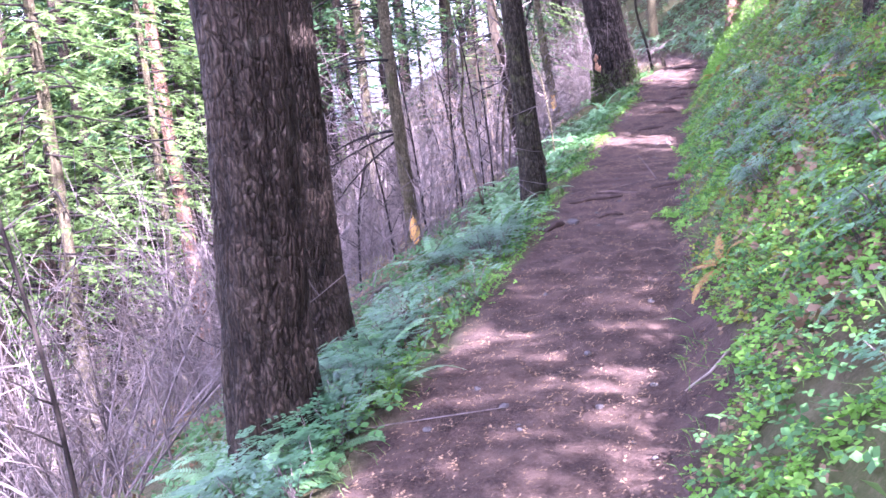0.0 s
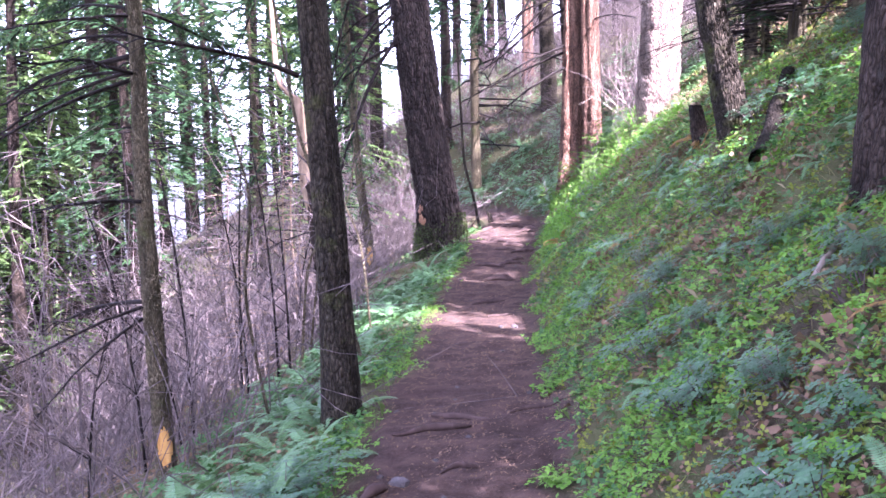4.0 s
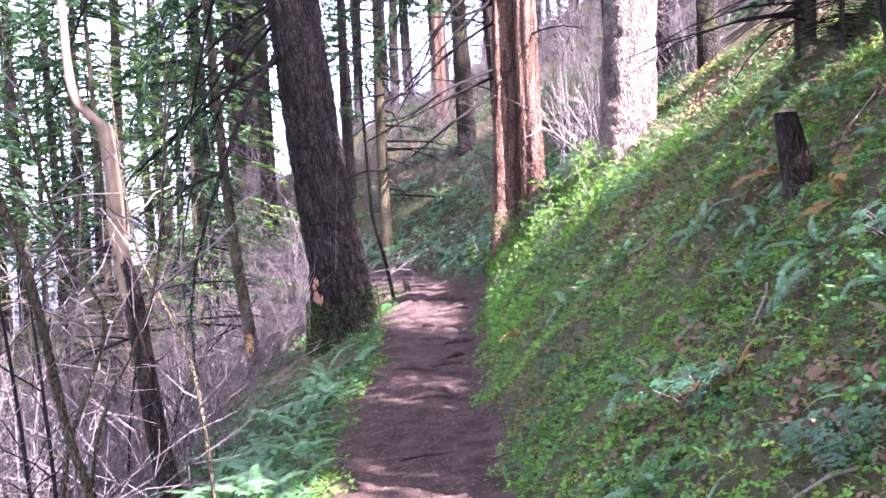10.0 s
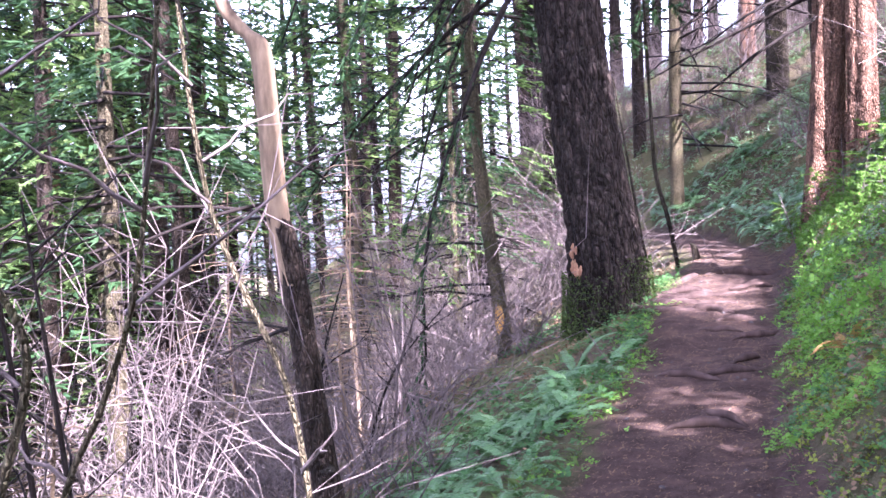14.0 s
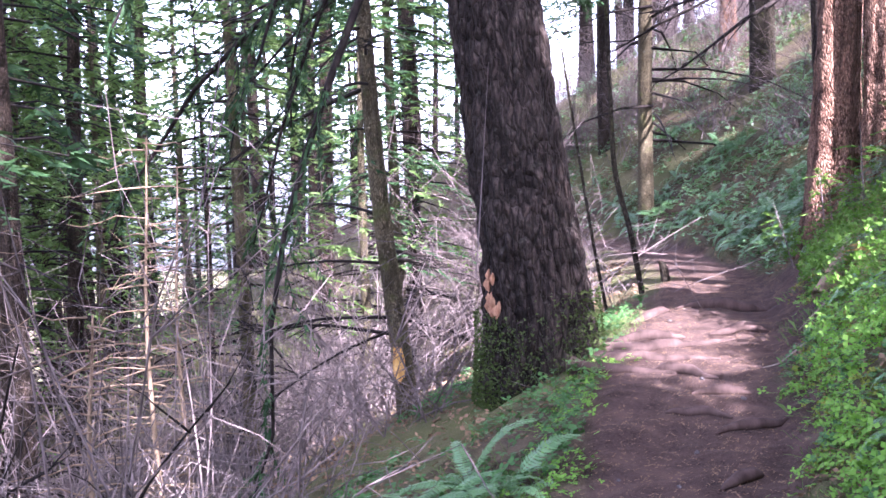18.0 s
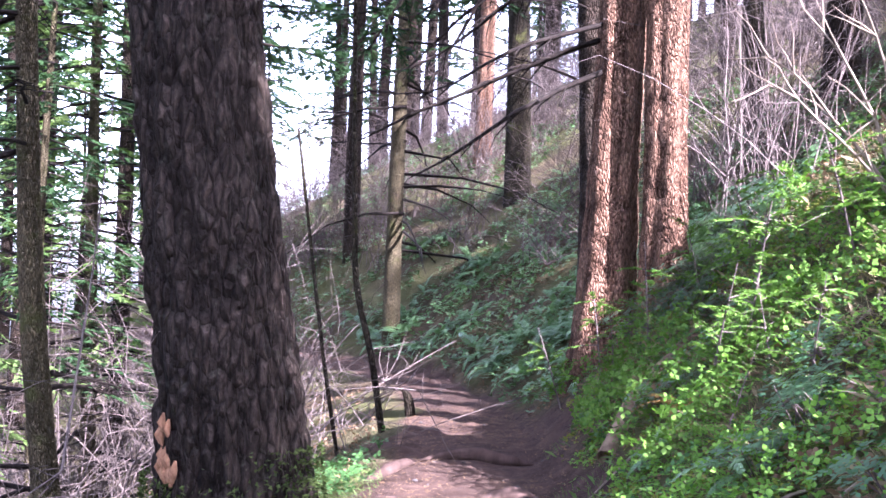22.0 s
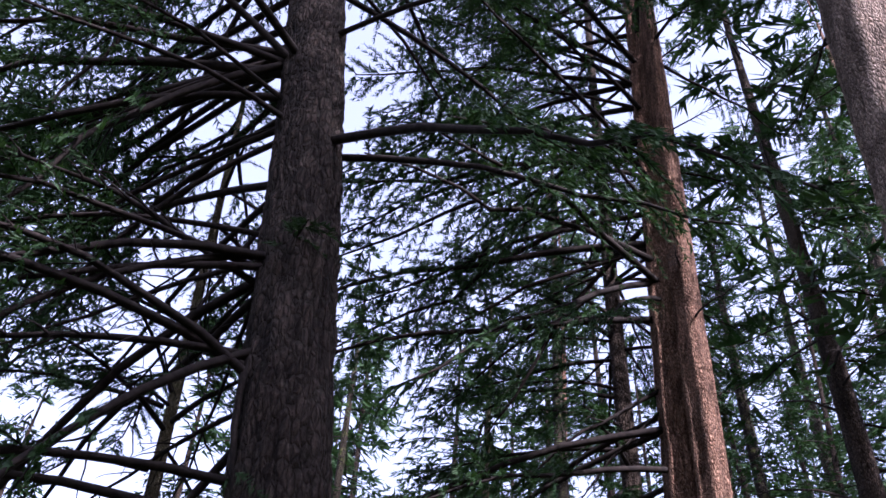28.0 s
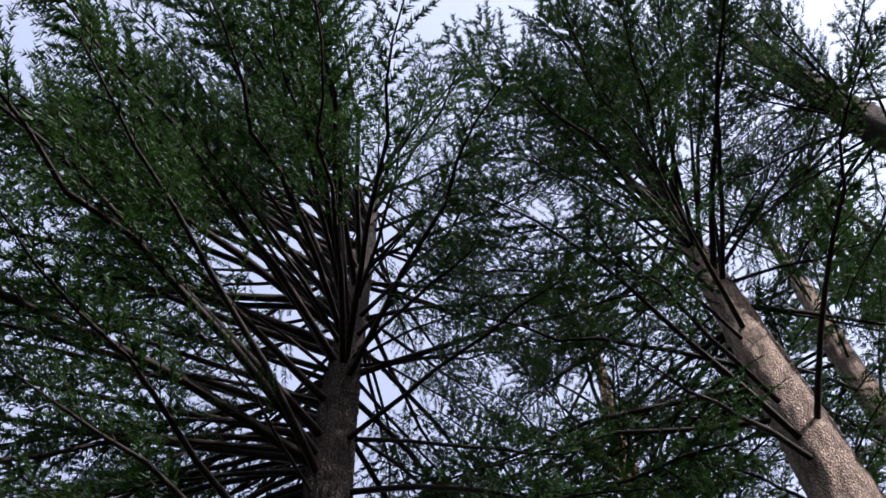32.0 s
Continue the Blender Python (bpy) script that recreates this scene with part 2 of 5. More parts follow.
class Lattice:
    """Smooth random values over a grid that wraps in its first axis."""
    def __init__(self, seed, n=96):
        self.v = np.random.default_rng(seed).random((n, 256))

    def __call__(self, u, v, wrap):
        u = u % wrap
        i, j = np.floor(u).astype(int), np.floor(v).astype(int)
        f, g = u - i, v - j
        f, g = f * f * (3 - 2 * f), g * g * (3 - 2 * g)
        i1, w = (i + 1) % wrap, self.v
        i, i1 = i % w.shape[0], i1 % w.shape[0]
        a, b_, c, d = w[i, j % 256], w[i1, j % 256], w[i, (j + 1) % 256], w[i1, (j + 1) % 256]
        return (a * (1 - f) + b_ * f) * (1 - g) + (c * (1 - f) + d * f) * g


def spline(pts, n):
    """n points along a smooth line through pts."""
    pts = np.asarray(pts, float)
    t = np.linspace(0, len(pts) - 1, n)
    i = np.clip(np.floor(t).astype(int), 0, len(pts) - 2)
    f = (t - i)[:, None]
    p0, p1, p2, p3 = pts[np.maximum(i - 1, 0)], pts[i], pts[i + 1], pts[np.minimum(i + 2, len(pts) - 1)]
    return 0.5 * (2 * p1 + (p2 - p0) * f + (2 * p0 - 5 * p1 + 4 * p2 - p3) * f**2 + (3 * p1 - p0 - 3 * p2 + p3) * f**3)


def tube(pts, radii, sides=5, base=0):
    """Vertices and faces of a round bar along pts, closed at its end."""
    pts, radii = np.asarray(pts, float), np.asarray(radii, float)
    tan = np.gradient(pts, axis=0)
    tan /= np.linalg.norm(tan, axis=1)[:, None] + 1e-9
    ref = np.array((0.0, 0.0, 1.0)) if abs(tan[:, 2]).mean() < 0.8 else np.array((1.0, 0.0, 0.0))
    a = np.cross(tan, ref)
    a /= np.linalg.norm(a, axis=1)[:, None] + 1e-9
    b_ = np.cross(tan, a)
    ang = np.arange(sides) * 2 * np.pi / sides
    v = pts[:, None] + radii[:, None, None] * (np.cos(ang)[None, :, None] * a[:, None] + np.sin(ang)[None, :, None] * b_[:, None])
    n = len(pts)
    k = np.arange(sides)
    rows_ = np.arange(n - 1)[:, None] * sides
    f = np.stack([rows_ + k, rows_ + sides + k, rows_ + sides + (k + 1) % sides, rows_ + (k + 1) % sides], -1).reshape(-1, 4)
    return v.reshape(-1, 3), f + base


class Soup:
    """Many pieces gathered into one mesh."""
    def __init__(self):
        self.v, self.f, self.n = [], [], 0

    def put(self, v, f):
        v = np.asarray(v, float).reshape(-1, 3)
        self.v.append(v)
        self.f.extend((np.asarray(f) + self.n).tolist())
        self.n += len(v)

    def bar(self, pts, radii, sides=4):
        v, f = tube(pts, radii, sides)
        self.put(v, f)

    def mesh(self, name, material, smooth=True):
        return mesh(name, np.concatenate(self.v) if self.v else np.zeros((0, 3)), self.f, material, smooth)


def unit(v):
    v = np.asarray(v, float)
    return v / (np.linalg.norm(v) + 1e-9)


# ---- lie of the land ----
LINE = np.array([(-.6, -12), (-.62, 0), (-.72, 10), (-.72, 17), (-.5, 21.5), (-.28, 25), (-.2, 28.5), (-.7, 32), (-2.4, 36), (-6, 40.5), (-12, 46), (-24, 54), (-60, 72)], float)
RISE_AT = [-12, 0, 4, 8, 10, 14, 18, 20, 22, 24, 26, 29, 34, 60, 110]
RISE = [0, -.06, -.1, -.2, -.26, -.34, -.39, -.31, -.22, -.16, -.2, -.3, -.4, -.9, -1.5]
SIDE_AT = [-300, -90, -40, -24, -14, -3, -1.0, -.55, .5, .66, 1.0, 1.65, 2.2, 3.4, 6, 14, 40, 90, 300]
SIDE = [-30, -28, -19, -13, -7.6, -1.1, -.13, -.02, 0, .12, .5, 1.14, 1.73, 2.72, 4.75, 9.4, 22, 40, 60]
LUMP = Lattice(5, 64)


def across(x, y):
    """Distance from the middle of the path, to the right, and along it."""
    x, y = np.asarray(x, float), np.asarray(y, float)
    best, side, run, acc = np.full(x.shape, 1e9), np.zeros(x.shape), np.zeros(x.shape), 0.0
    for (x0, y0), (x1, y1) in zip(LINE[:-1], LINE[1:]):
        dx, dy = x1 - x0, y1 - y0
        ln = math.hypot(dx, dy)
        t = np.clip(((x - x0) * dx + (y - y0) * dy) / ln**2, 0, 1)
        d = np.hypot(x - x0 - t * dx, y - y0 - t * dy)
        m = d < best
        best = np.where(m, d, best)
        side = np.where(m, np.where((x - x0) * dy - (y - y0) * dx >= 0, d, -d), side)
        run = np.where(m, acc + t * ln, run)
        acc += ln
    return side, run - 12


def land(x, y):
    """Height of the ground."""
    s, a = across(x, y)
    x, y = np.asarray(x, float), np.asarray(y, float)
    off = np.clip((np.abs(s) - 0.6) / 1.5, 0, 1)
    rough = off * (0.28 * (LUMP(x * 0.7 + 90, y * 0.7 + 90, 64) - 0.5) + 0.1 * (LUMP(x * 2.3 + 30, y * 2.3 + 70, 64) - 0.5))
    worn = (0.04 + np.interp(a, [16, 18, 25, 28], [0, 0.015, 0.03, 0.01])) * (LUMP(x * 3.1 + 60, y * 2.2 + 60, 64) - 0.5) + 0.03 * (LUMP(x * 9 + 60, y * 8 + 60, 64) - 0.5)
    z = np.interp(a, RISE_AT, RISE) + np.interp(s, SIDE_AT, SIDE)
    brow = 3.0 + 0.53 * (x + 4) + 3.0 * np.clip(34 - y, 0, 40) - 0.05 * np.clip(y - 48, 0, 300)
    return np.minimum(z, np.maximum(brow, -30)) + rough + worn


def path_edge(x, y, a):
    """Half the width of the bare tread."""
    wander = 0.34 * (LUMP(x * 1.1 + 20, y * 1.3 + 20, 64) - 0.5) + 0.16 * (LUMP(x * 4 + 20, y * 5 + 20, 64) - 0.5)
    return 0.58 + wander + np.interp(a, [2, 4, 6, 20, 23, 26, 29], [0.12, 0.1, 0, 0, 0.16, 0.16, 0])


def z_at(x, y):
    return float(land(np.array([x]), np.array([y]))[0])


def build_ground():
    xs = np.concatenate([np.linspace(-300, -40, 14), np.arange(-38, -8, 1.5), np.arange(-8, -2.4, 0.25), np.arange(-2.4, 2.4, 0.055), np.arange(2.4, 8, 0.22), np.arange(8, 40, 1.5), np.linspace(42, 300, 14)])
    ys = np.concatenate([np.linspace(-300, -14, 14), np.arange(-12, -1, 0.5), np.arange(-1, 30, 0.075), np.arange(30, 46, 0.25), np.arange(46, 90, 1.5), np.linspace(92, 300, 12)])
    gx, gy = np.meshgrid(xs, ys)
    z = land(gx, gy)
    s, a = across(gx, gy)
    edge = path_edge(gx, gy, a)
    tread = np.clip((edge - np.abs(s)) / 0.1 + 0.5, 0, 1)
    nx, ny = len(xs), len(ys)
    k = (np.arange(ny - 1)[:, None] * nx + np.arange(nx - 1)).ravel()
    faces = np.stack([k, k + 1, k + nx + 1, k + nx], -1)
    me = mesh("ground", np.stack([gx, gy, z], -1).reshape(-1, 3), faces, M_GROUND, True, ("tread", tread.ravel()))
    tagged(new("ground", me), "forest hillside with a worn reddish-brown dirt footpath", "ground", kind="structure")


build_ground()


# ---- trees ----
def bark_trunk(name, axis, radii, parent, material, seed, sides=48, rings=160, plates=14, depth=0.07, flare=0.0, flutes=0, label=""):
    """A furrowed trunk along axis (world points, bottom to top)."""
    whole = spline(axis, 400)
    at = np.interp(np.linspace(0, 1, rings), (0, 0.75, 1), (0, 0.27, 1)) if rings > 150 else np.linspace(0, 1, rings)
    pts = np.stack([np.interp(at, np.linspace(0, 1, 400), whole[:, k]) for k in range(3)], -1)
    r = np.interp(at, np.linspace(0, 1, len(radii)), radii)
    run = np.concatenate([[0], np.cumsum(np.linalg.norm(np.diff(pts, axis=0), axis=1))])
    ang = np.arange(sides) / sides
    u, v = np.meshgrid(ang, run)
    la, lb = Lattice(seed), Lattice(seed + 1)
    warp = 1.1 * (la(u * 6, v * 1.3 + 5, 6) - 0.5)
    n1 = la(u * plates + warp, v * 2.4 + 3, plates)
    n2 = lb(u * plates * 2 + warp, v * 7.5 + 9, plates * 2)
    ridge = np.clip(np.abs(n1 - 0.5) * 3.2, 0, 1) * 0.65 + np.clip(np.abs(n2 - 0.5) * 2.6, 0, 1) * 0.35
    rr = r[:, None] * (1 + depth * (ridge - 0.5) * 2)
    if flutes:
        rr = rr * (1 + 0.13 * np.cos(2 * np.pi * u * flutes + 2.0 * (lb(u * 3, v * 0.35, 3) - 0.5)))
    if flare:
        toes = 0.5 + 0.5 * la(u * 5, v * 0 + 31.5, 5)
        rr = rr * (1 + flare * toes * np.exp(-v / 0.42))
    c = np.cos(2 * np.pi * u)[..., None] * np.array((1.0, 0, 0)) + np.sin(2 * np.pi * u)[..., None] * np.array((0, 1.0, 0))
    vert = pts[:, None] + rr[..., None] * c
    k = np.arange(sides)
    q = np.arange(rings - 1)[:, None] * sides
    f = np.stack([q + k, q + (k + 1) % sides, q + sides + (k + 1) % sides, q + sides + k], -1).reshape(-1, 4)
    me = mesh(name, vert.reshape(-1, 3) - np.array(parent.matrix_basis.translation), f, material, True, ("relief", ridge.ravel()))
    return part(name, me, parent, label=label)


def spray(soup, start, way, length, rng, droop=0.5, tuft=0.06, dense=14, wood=None, slim=0.19):
    """A needled twig: slim blades along a sagging line."""
    way = unit(way)
    side = unit(np.cross(way, (0, 0, 1)) + 1e-6)
    n = dense
    t = np.sort(rng.random(n)) * 0.92 + 0.08
    p = start + np.outer(t * length, way) + np.outer(-droop * length * t**2, (0, 0, 1))
    sg = np.where(rng.random(n) < 0.5, -1, 1)[:, None]
    d = 0.75 * way + sg * side * rng.uniform(0.4, 1.0, (n, 1)) + rng.normal(0, 0.22, (n, 3)) - np.array((0, 0, droop * 0.7))
    d /= np.linalg.norm(d, axis=1)[:, None]
    ln = tuft * rng.uniform(0.7, 1.5, (n, 1)) * (1.15 - 0.5 * t[:, None])
    w = np.cross(d, rng.normal(0, 1, (n, 3)))
    w /= np.linalg.norm(w, axis=1)[:, None] + 1e-9
    w = w * ln * slim
    v = np.stack([p - w, p + d * ln, p + w], 1)
    soup.put(v, np.arange(n * 3).reshape(n, 3))
    if wood is not None:
        q = np.linspace(0, 1, 4)
        wood.bar(start + np.outer(q * length, way) + np.outer(-droop * length * q**2, (0, 0, 1)), 0.006 * (1.1 - q), 3)


def limb(rng, length, thick, rise, sag, needles, twig=0.35, tuft=0.07, dense=14, gap=0.09, bare=0.25, slim=0.1):
    """One conifer branch pointing along +x, wood and needles apart."""
    wood, leaf = Soup(), Soup()
    n = 9
    t = np.linspace(0, 1, n)
    wob = rng.normal(0, 0.045 * length, (n, 3)).cumsum(0) * 0.4
    pts = np.stack([t * length, 0 * t, rise * length * t - sag * length * t**2 + 0.12 * length * t**4], -1) + wob * t[:, None]
    wood.bar(pts, thick * (1.05 - t) ** 0.8 + 0.004, 5)
    for s in np.arange(bare, 1.0, gap / max(length, 0.3)):
        i = min(int(s * (n - 1)), n - 2)
        f = s * (n - 1) - i
        p = pts[i] * (1 - f) + pts[i + 1] * f
        for sg in (-1, 1):
            if rng.random() < 0.25:
                continue
            ln = twig * length**0.5 * (1.15 - 0.75 * s) * rng.uniform(0.6, 1.4)
            way = (0.75 + 0.2 * rng.random(), sg * rng.uniform(0.5, 1.1), rng.uniform(-0.25, 0.15))
            if needles:
                spray(leaf, p, way, ln, rng, rng.uniform(0.2, 0.7), tuft, dense, wood if rng.random() < 0.5 else None, slim)
            else:
                q = np.linspace(0, 1, 5)
                jit = rng.normal(0, 0.04 * ln, (5, 3)) * q[:, None]
                wood.bar(p + np.outer(q * ln, unit(way)) + jit - np.outer(0.25 * ln * q**2, (0, 0, 1)), 0.007 * (1.1 - q) + 0.0015, 3)
    return wood, leaf


rng0 = np.random.default_rng(11)
ARMS = []
for k in range(6):
    w_, f_ = limb(rng0, 2.6, 0.03, 0.15, 0.35, True, 0.36, 0.075, 64, 0.1, 0.25)
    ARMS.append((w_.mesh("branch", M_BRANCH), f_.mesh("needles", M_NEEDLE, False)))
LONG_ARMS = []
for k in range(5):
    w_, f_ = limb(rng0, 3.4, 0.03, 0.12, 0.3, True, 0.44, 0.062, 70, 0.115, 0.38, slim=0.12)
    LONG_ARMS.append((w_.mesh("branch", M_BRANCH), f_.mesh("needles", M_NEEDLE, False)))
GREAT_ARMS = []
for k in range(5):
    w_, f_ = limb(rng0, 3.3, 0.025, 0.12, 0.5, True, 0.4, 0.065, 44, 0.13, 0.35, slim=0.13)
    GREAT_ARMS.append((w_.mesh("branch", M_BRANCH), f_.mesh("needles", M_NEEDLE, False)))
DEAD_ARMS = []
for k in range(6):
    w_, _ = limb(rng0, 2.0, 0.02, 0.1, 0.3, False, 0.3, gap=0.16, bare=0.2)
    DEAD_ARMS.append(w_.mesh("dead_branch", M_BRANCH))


def axis_at(axis, z):
    a = np.asarray(axis, float)
    return np.array([np.interp(z, a[:, 2], a[:, 0]), np.interp(z, a[:, 2], a[:, 1]), z])


def set_limbs(parent, axis, radii, zs, azimuths, scales, tilts, rng, bare=False, kinds=None):
    """Hangs branches, each with its needles, on a trunk."""
    zz = np.asarray(axis)[:, 2]
    o = Vector(parent.matrix_basis.translation)
    for z, azm, sc, tl in zip(zs, azimuths, scales, tilts):
        p = Vector(axis_at(axis, z)) - o
        r = float(np.interp(z, np.linspace(zz[0], zz[-1], len(radii)), radii))
        m = Matrix.Translation(p + 0.8 * r * Vector((math.cos(azm), math.sin(azm), 0))) @ Euler((rng.uniform(-0.3, 0.3), -tl, azm)).to_matrix().to_4x4() @ Matrix.Diagonal((sc, sc, sc, 1))
        if bare:
            part("dead_branch", DEAD_ARMS[rng.integers(6)], parent, m)
        else:
            w, f = (kinds or ARMS)[rng.integers(len(kinds or ARMS))]
            b = part("branch", w, parent, m)
            part("needles", f, b)


def tree(name, axis, radii, material, label, category, seed, **kw):
    axis = [tuple(p) for p in axis]
    base = axis[0]
    t = thing(name, Matrix.Translation(base), label, category)
    bark_trunk("trunk", axis, radii, t, material, seed, **kw)
    return t


FIR = "fir tree"
# pair of firs at the path edge near the start
A1 = [(-1.96, 4.15, -0.75), (-1.92, 4.15, 0.2), (-1.84, 4.15, 1.6), (-1.9, 4.2, 5), (-2.2, 4.4, 20)]
a1 = tree("fir_tree", A1, (0.24, 0.2, 0.19, 0.18, 0.1), M_FIR, "tall fir with furrowed brown bark at the path edge", FIR, 21, plates=24, sides=90, depth=0.05, flare=0.35, rings=400)
A2 = [(-2.44, 6.1, -0.95), (-2.45, 6.1, 0.1), (-2.43, 6.1, 1.8), (-2.5, 6.15, 6), (-2.8, 6.2, 20)]
a2 = tree("fir_tree", A2, (0.24, 0.19, 0.18, 0.17, 0.1), M_FIR, "dark fir trunk standing close beside another fir", FIR, 31, plates=22, sides=84, depth=0.06, flare=0.3, rings=380)
# slim young tree with torn bark at its foot
B_AX = [(-3.04, 10.7, -1.35), (-3.1, 10.7, 0.3), (-3.13, 10.7, 1.4), (-3.13, 10.7, 2.5), (-3.3, 10.7, 5), (-3.6, 10.8, 9)]
b_tree = tree("slim_tree", B_AX, (0.085, 0.07, 0.062, 0.056, 0.045, 0.02), M_THIN, "slim leaning tree with torn orange wood near its foot", "tree", 41, sides=20, rings=120, plates=7, depth=0.05)
# mid-size fir standing in the path edge
C_AX = [(-1.63, 10.2, -0.5), (-1.65, 10.2, 0.4), (-1.69, 10.2, 1.35), (-1.75, 10.2, 2.5), (-2.0, 10.2, 7), (-2.4, 10.3, 16)]
c_tree = tree("fir_tree", C_AX, (0.14, 0.112, 0.105, 0.1, 0.085, 0.04), M_FIR_MOSS, "straight grey-brown fir at the path edge", FIR, 51, sides=80, rings=460, plates=18, depth=0.035, flare=0.25)
# broken snag with a crook
E_AX = [(-2.7, 16.9, -1.5), (-2.91, 16.9, -0.4), (-3.03, 16.9, 0.69), (-3.12, 16.9, 1.11), (-3.15, 16.9, 1.82), (-3.19, 16.9, 2.15), (-3.31, 16.9, 2.27), (-3.43, 16.9, 2.5), (-3.47, 16.9, 3.14), (-3.52, 16.9, 4.6)]
e_tree = tree("broken_snag", E_AX[:4], (0.1, 0.09, 0.08, 0.07), M_FIR, "pale barkless snag with a crook above its dark barked foot", "dead tree", 61, sides=24, rings=110, plates=9, depth=0.05)
bark_trunk("bleached_top", E_AX[2:], (0.076, 0.072, 0.066, 0.07, 0.055, 0.042, 0.032, 0.02), e_tree, M_SNAG, 63, sides=18, rings=110, plates=6, depth=0.04, label="bare pale wood with a mossy crook")
# slim fir behind
F_AX = [(-3.15, 24.0, -1.35), (-3.2, 24, -0.6), (-3.37, 24, 0.87), (-3.49, 24, 2.6), (-3.7, 24, 7), (-4.0, 24, 13)]
f_tree = tree("slim_fir", F_AX, (0.11, 0.1, 0.085, 0.075, 0.055, 0.02), M_THIN, "slim olive-grey fir with torn orange wood at its foot", FIR, 71, sides=24, rings=200, plates=8, depth=0.05)
# the great leaning fir
D_AX = [(-1.66, 22.7, -0.9), (-1.72, 22.65, 0.3), (-1.9, 22.6, 1.64), (-2.1, 22.6, 3.5), (-2.36, 22.6, 6.3), (-2.6, 22.6, 9), (-3.03, 22.6, 13.4), (-3.37, 22.6, 17.7), (-3.9, 22.6, 25.7), (-4.25, 22.6, 31), (-4.55, 22.6, 36)]
D_R = (0.47, 0.4, 0.36, 0.35, 0.332, 0.315, 0.29, 0.27, 0.2, 0.12, 0.05)
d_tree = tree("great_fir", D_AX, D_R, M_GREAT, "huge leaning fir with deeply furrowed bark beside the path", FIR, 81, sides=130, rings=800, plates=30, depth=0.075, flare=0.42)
# fluted red trunks grown together
GA = [(0.98, 26.75, 0.1), (1.04, 26.75, 2), (1.13, 26.75, 5.5), (1.28, 26.75, 10), (1.42, 26.75, 14), (1.58, 26.75, 21), (1.7, 26.75, 27), (1.85, 26.75, 34)]
GA_R = (0.33, 0.225, 0.2, 0.2, 0.2, 0.18, 0.12, 0.05)
ga = tree("red_cedar", GA, GA_R, M_RED, "reddish fluted cedar trunk on the bank", "cedar tree", 91, sides=56, rings=420, plates=18, depth=0.05, flare=0.3, flutes=5)
GB = [(1.5, 26.3, 0.2), (1.45, 26.33, 2), (1.44, 26.38, 5.5), (1.53, 26.45, 11), (1.68, 26.55, 17), (1.78, 26.6, 22)]
gb = tree("red_cedar", GB, (0.25, 0.18, 0.165, 0.165, 0.13, 0.05), M_RED, "sunlit reddish cedar trunk grown against its neighbour", "cedar tree", 95, sides=48, rings=360, plates=14, depth=0.05, flare=0.3, flutes=4)
# sunlit trunk on the bank
H_AX = [(2.28, 22.55, 0.8), (2.38, 22.5, 3.5), (2.58, 22.45, 7), (2.82, 22.4, 12), (2.98, 22.4, 15.5), (3.1, 22.4, 18.5), (3.36, 22.4, 25.5), (3.6, 22.4, 33)]
H_R = (0.42, 0.36, 0.355, 0.35, 0.33, 0.3, 0.19, 0.06)
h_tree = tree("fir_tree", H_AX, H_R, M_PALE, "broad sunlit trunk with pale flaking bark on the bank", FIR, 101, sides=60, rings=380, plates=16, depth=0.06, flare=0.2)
I_AX = [(1.72, 12.8, 1.1), (1.55, 12.7, 1.75), (1.44, 12.7, 2.3), (1.34, 12.7, 2.9), (1.1, 12.7, 6), (0.9, 12.7, 14)]
i_tree = tree("fir_tree", I_AX, (0.2, 0.145, 0.13, 0.125, 0.11, 0.06), M_FIR_MOSS, "dark leaning mossy trunk on the green bank", FIR, 111, sides=40, rings=200, plates=12, depth=0.08, flare=0.5)
O_AX = [(1.42, 8.3, 0.7), (1.45, 8.35, 1.5), (1.5, 8.4, 3.5), (1.7, 8.6, 12)]
o_tree = tree("fir_tree", O_AX, (0.27, 0.22, 0.2, 0.12), M_FIR, "thick grey-brown trunk on the green bank", FIR, 121, sides=44, rings=200, plates=13, depth=0.08, flare=0.4)

# ---- branches of the named trees ----
rb = np.random.default_rng(5)


def arms(parent, axis, radii, z0, z1, count, az_mid, az_span, s0, s1, tilt, bare=False, kinds=None, spread=0.22):
    zs = np.sort(rb.uniform(z0, z1, count))
    set_limbs(parent, axis, radii, zs, az_mid + rb.uniform(-az_span, az_span, count), rb.uniform(s0, s1, count), rb.normal(tilt, spread, count), rb, bare, kinds)


arms(a1, A1, (0.28, 0.235, 0.22, 0.19, 0.1), 4.5, 19, 14, 0, 3.14, 0.7, 1.2, -0.1)
arms(a2, A2, (0.27, 0.22, 0.2, 0.17, 0.1), 4.5, 19, 14, 0, 3.14, 0.7, 1.2, -0.1)
arms(b_tree, B_AX, (0.1, 0.085, 0.078, 0.07, 0.05, 0.02), 0.2, 4.0, 16, 3.3, 1.3, 0.5, 0.9, -0.15, True)
arms(b_tree, B_AX, (0.1, 0.085, 0.078, 0.07, 0.05, 0.02), 2.4, 8.5, 14, 3.0, 2.4, 0.4, 0.8, -0.2)
arms(c_tree, C_AX, (0.19, 0.145, 0.135, 0.125, 0.1, 0.05), 1.7, 5.0, 9, 3.2, 1.0, 0.6, 1.1, 0.05, True)
arms(c_tree, C_AX, (0.19, 0.145, 0.135, 0.125, 0.1, 0.05), 2.6, 5.5, 9, 3.3, 0.8, 0.6, 1.0, -0.05)
arms(c_tree, C_AX, (0.19, 0.145, 0.135, 0.125, 0.1, 0.05), 5.5, 15.5, 20, 0, 3.14, 0.6, 1.0, -0.1)
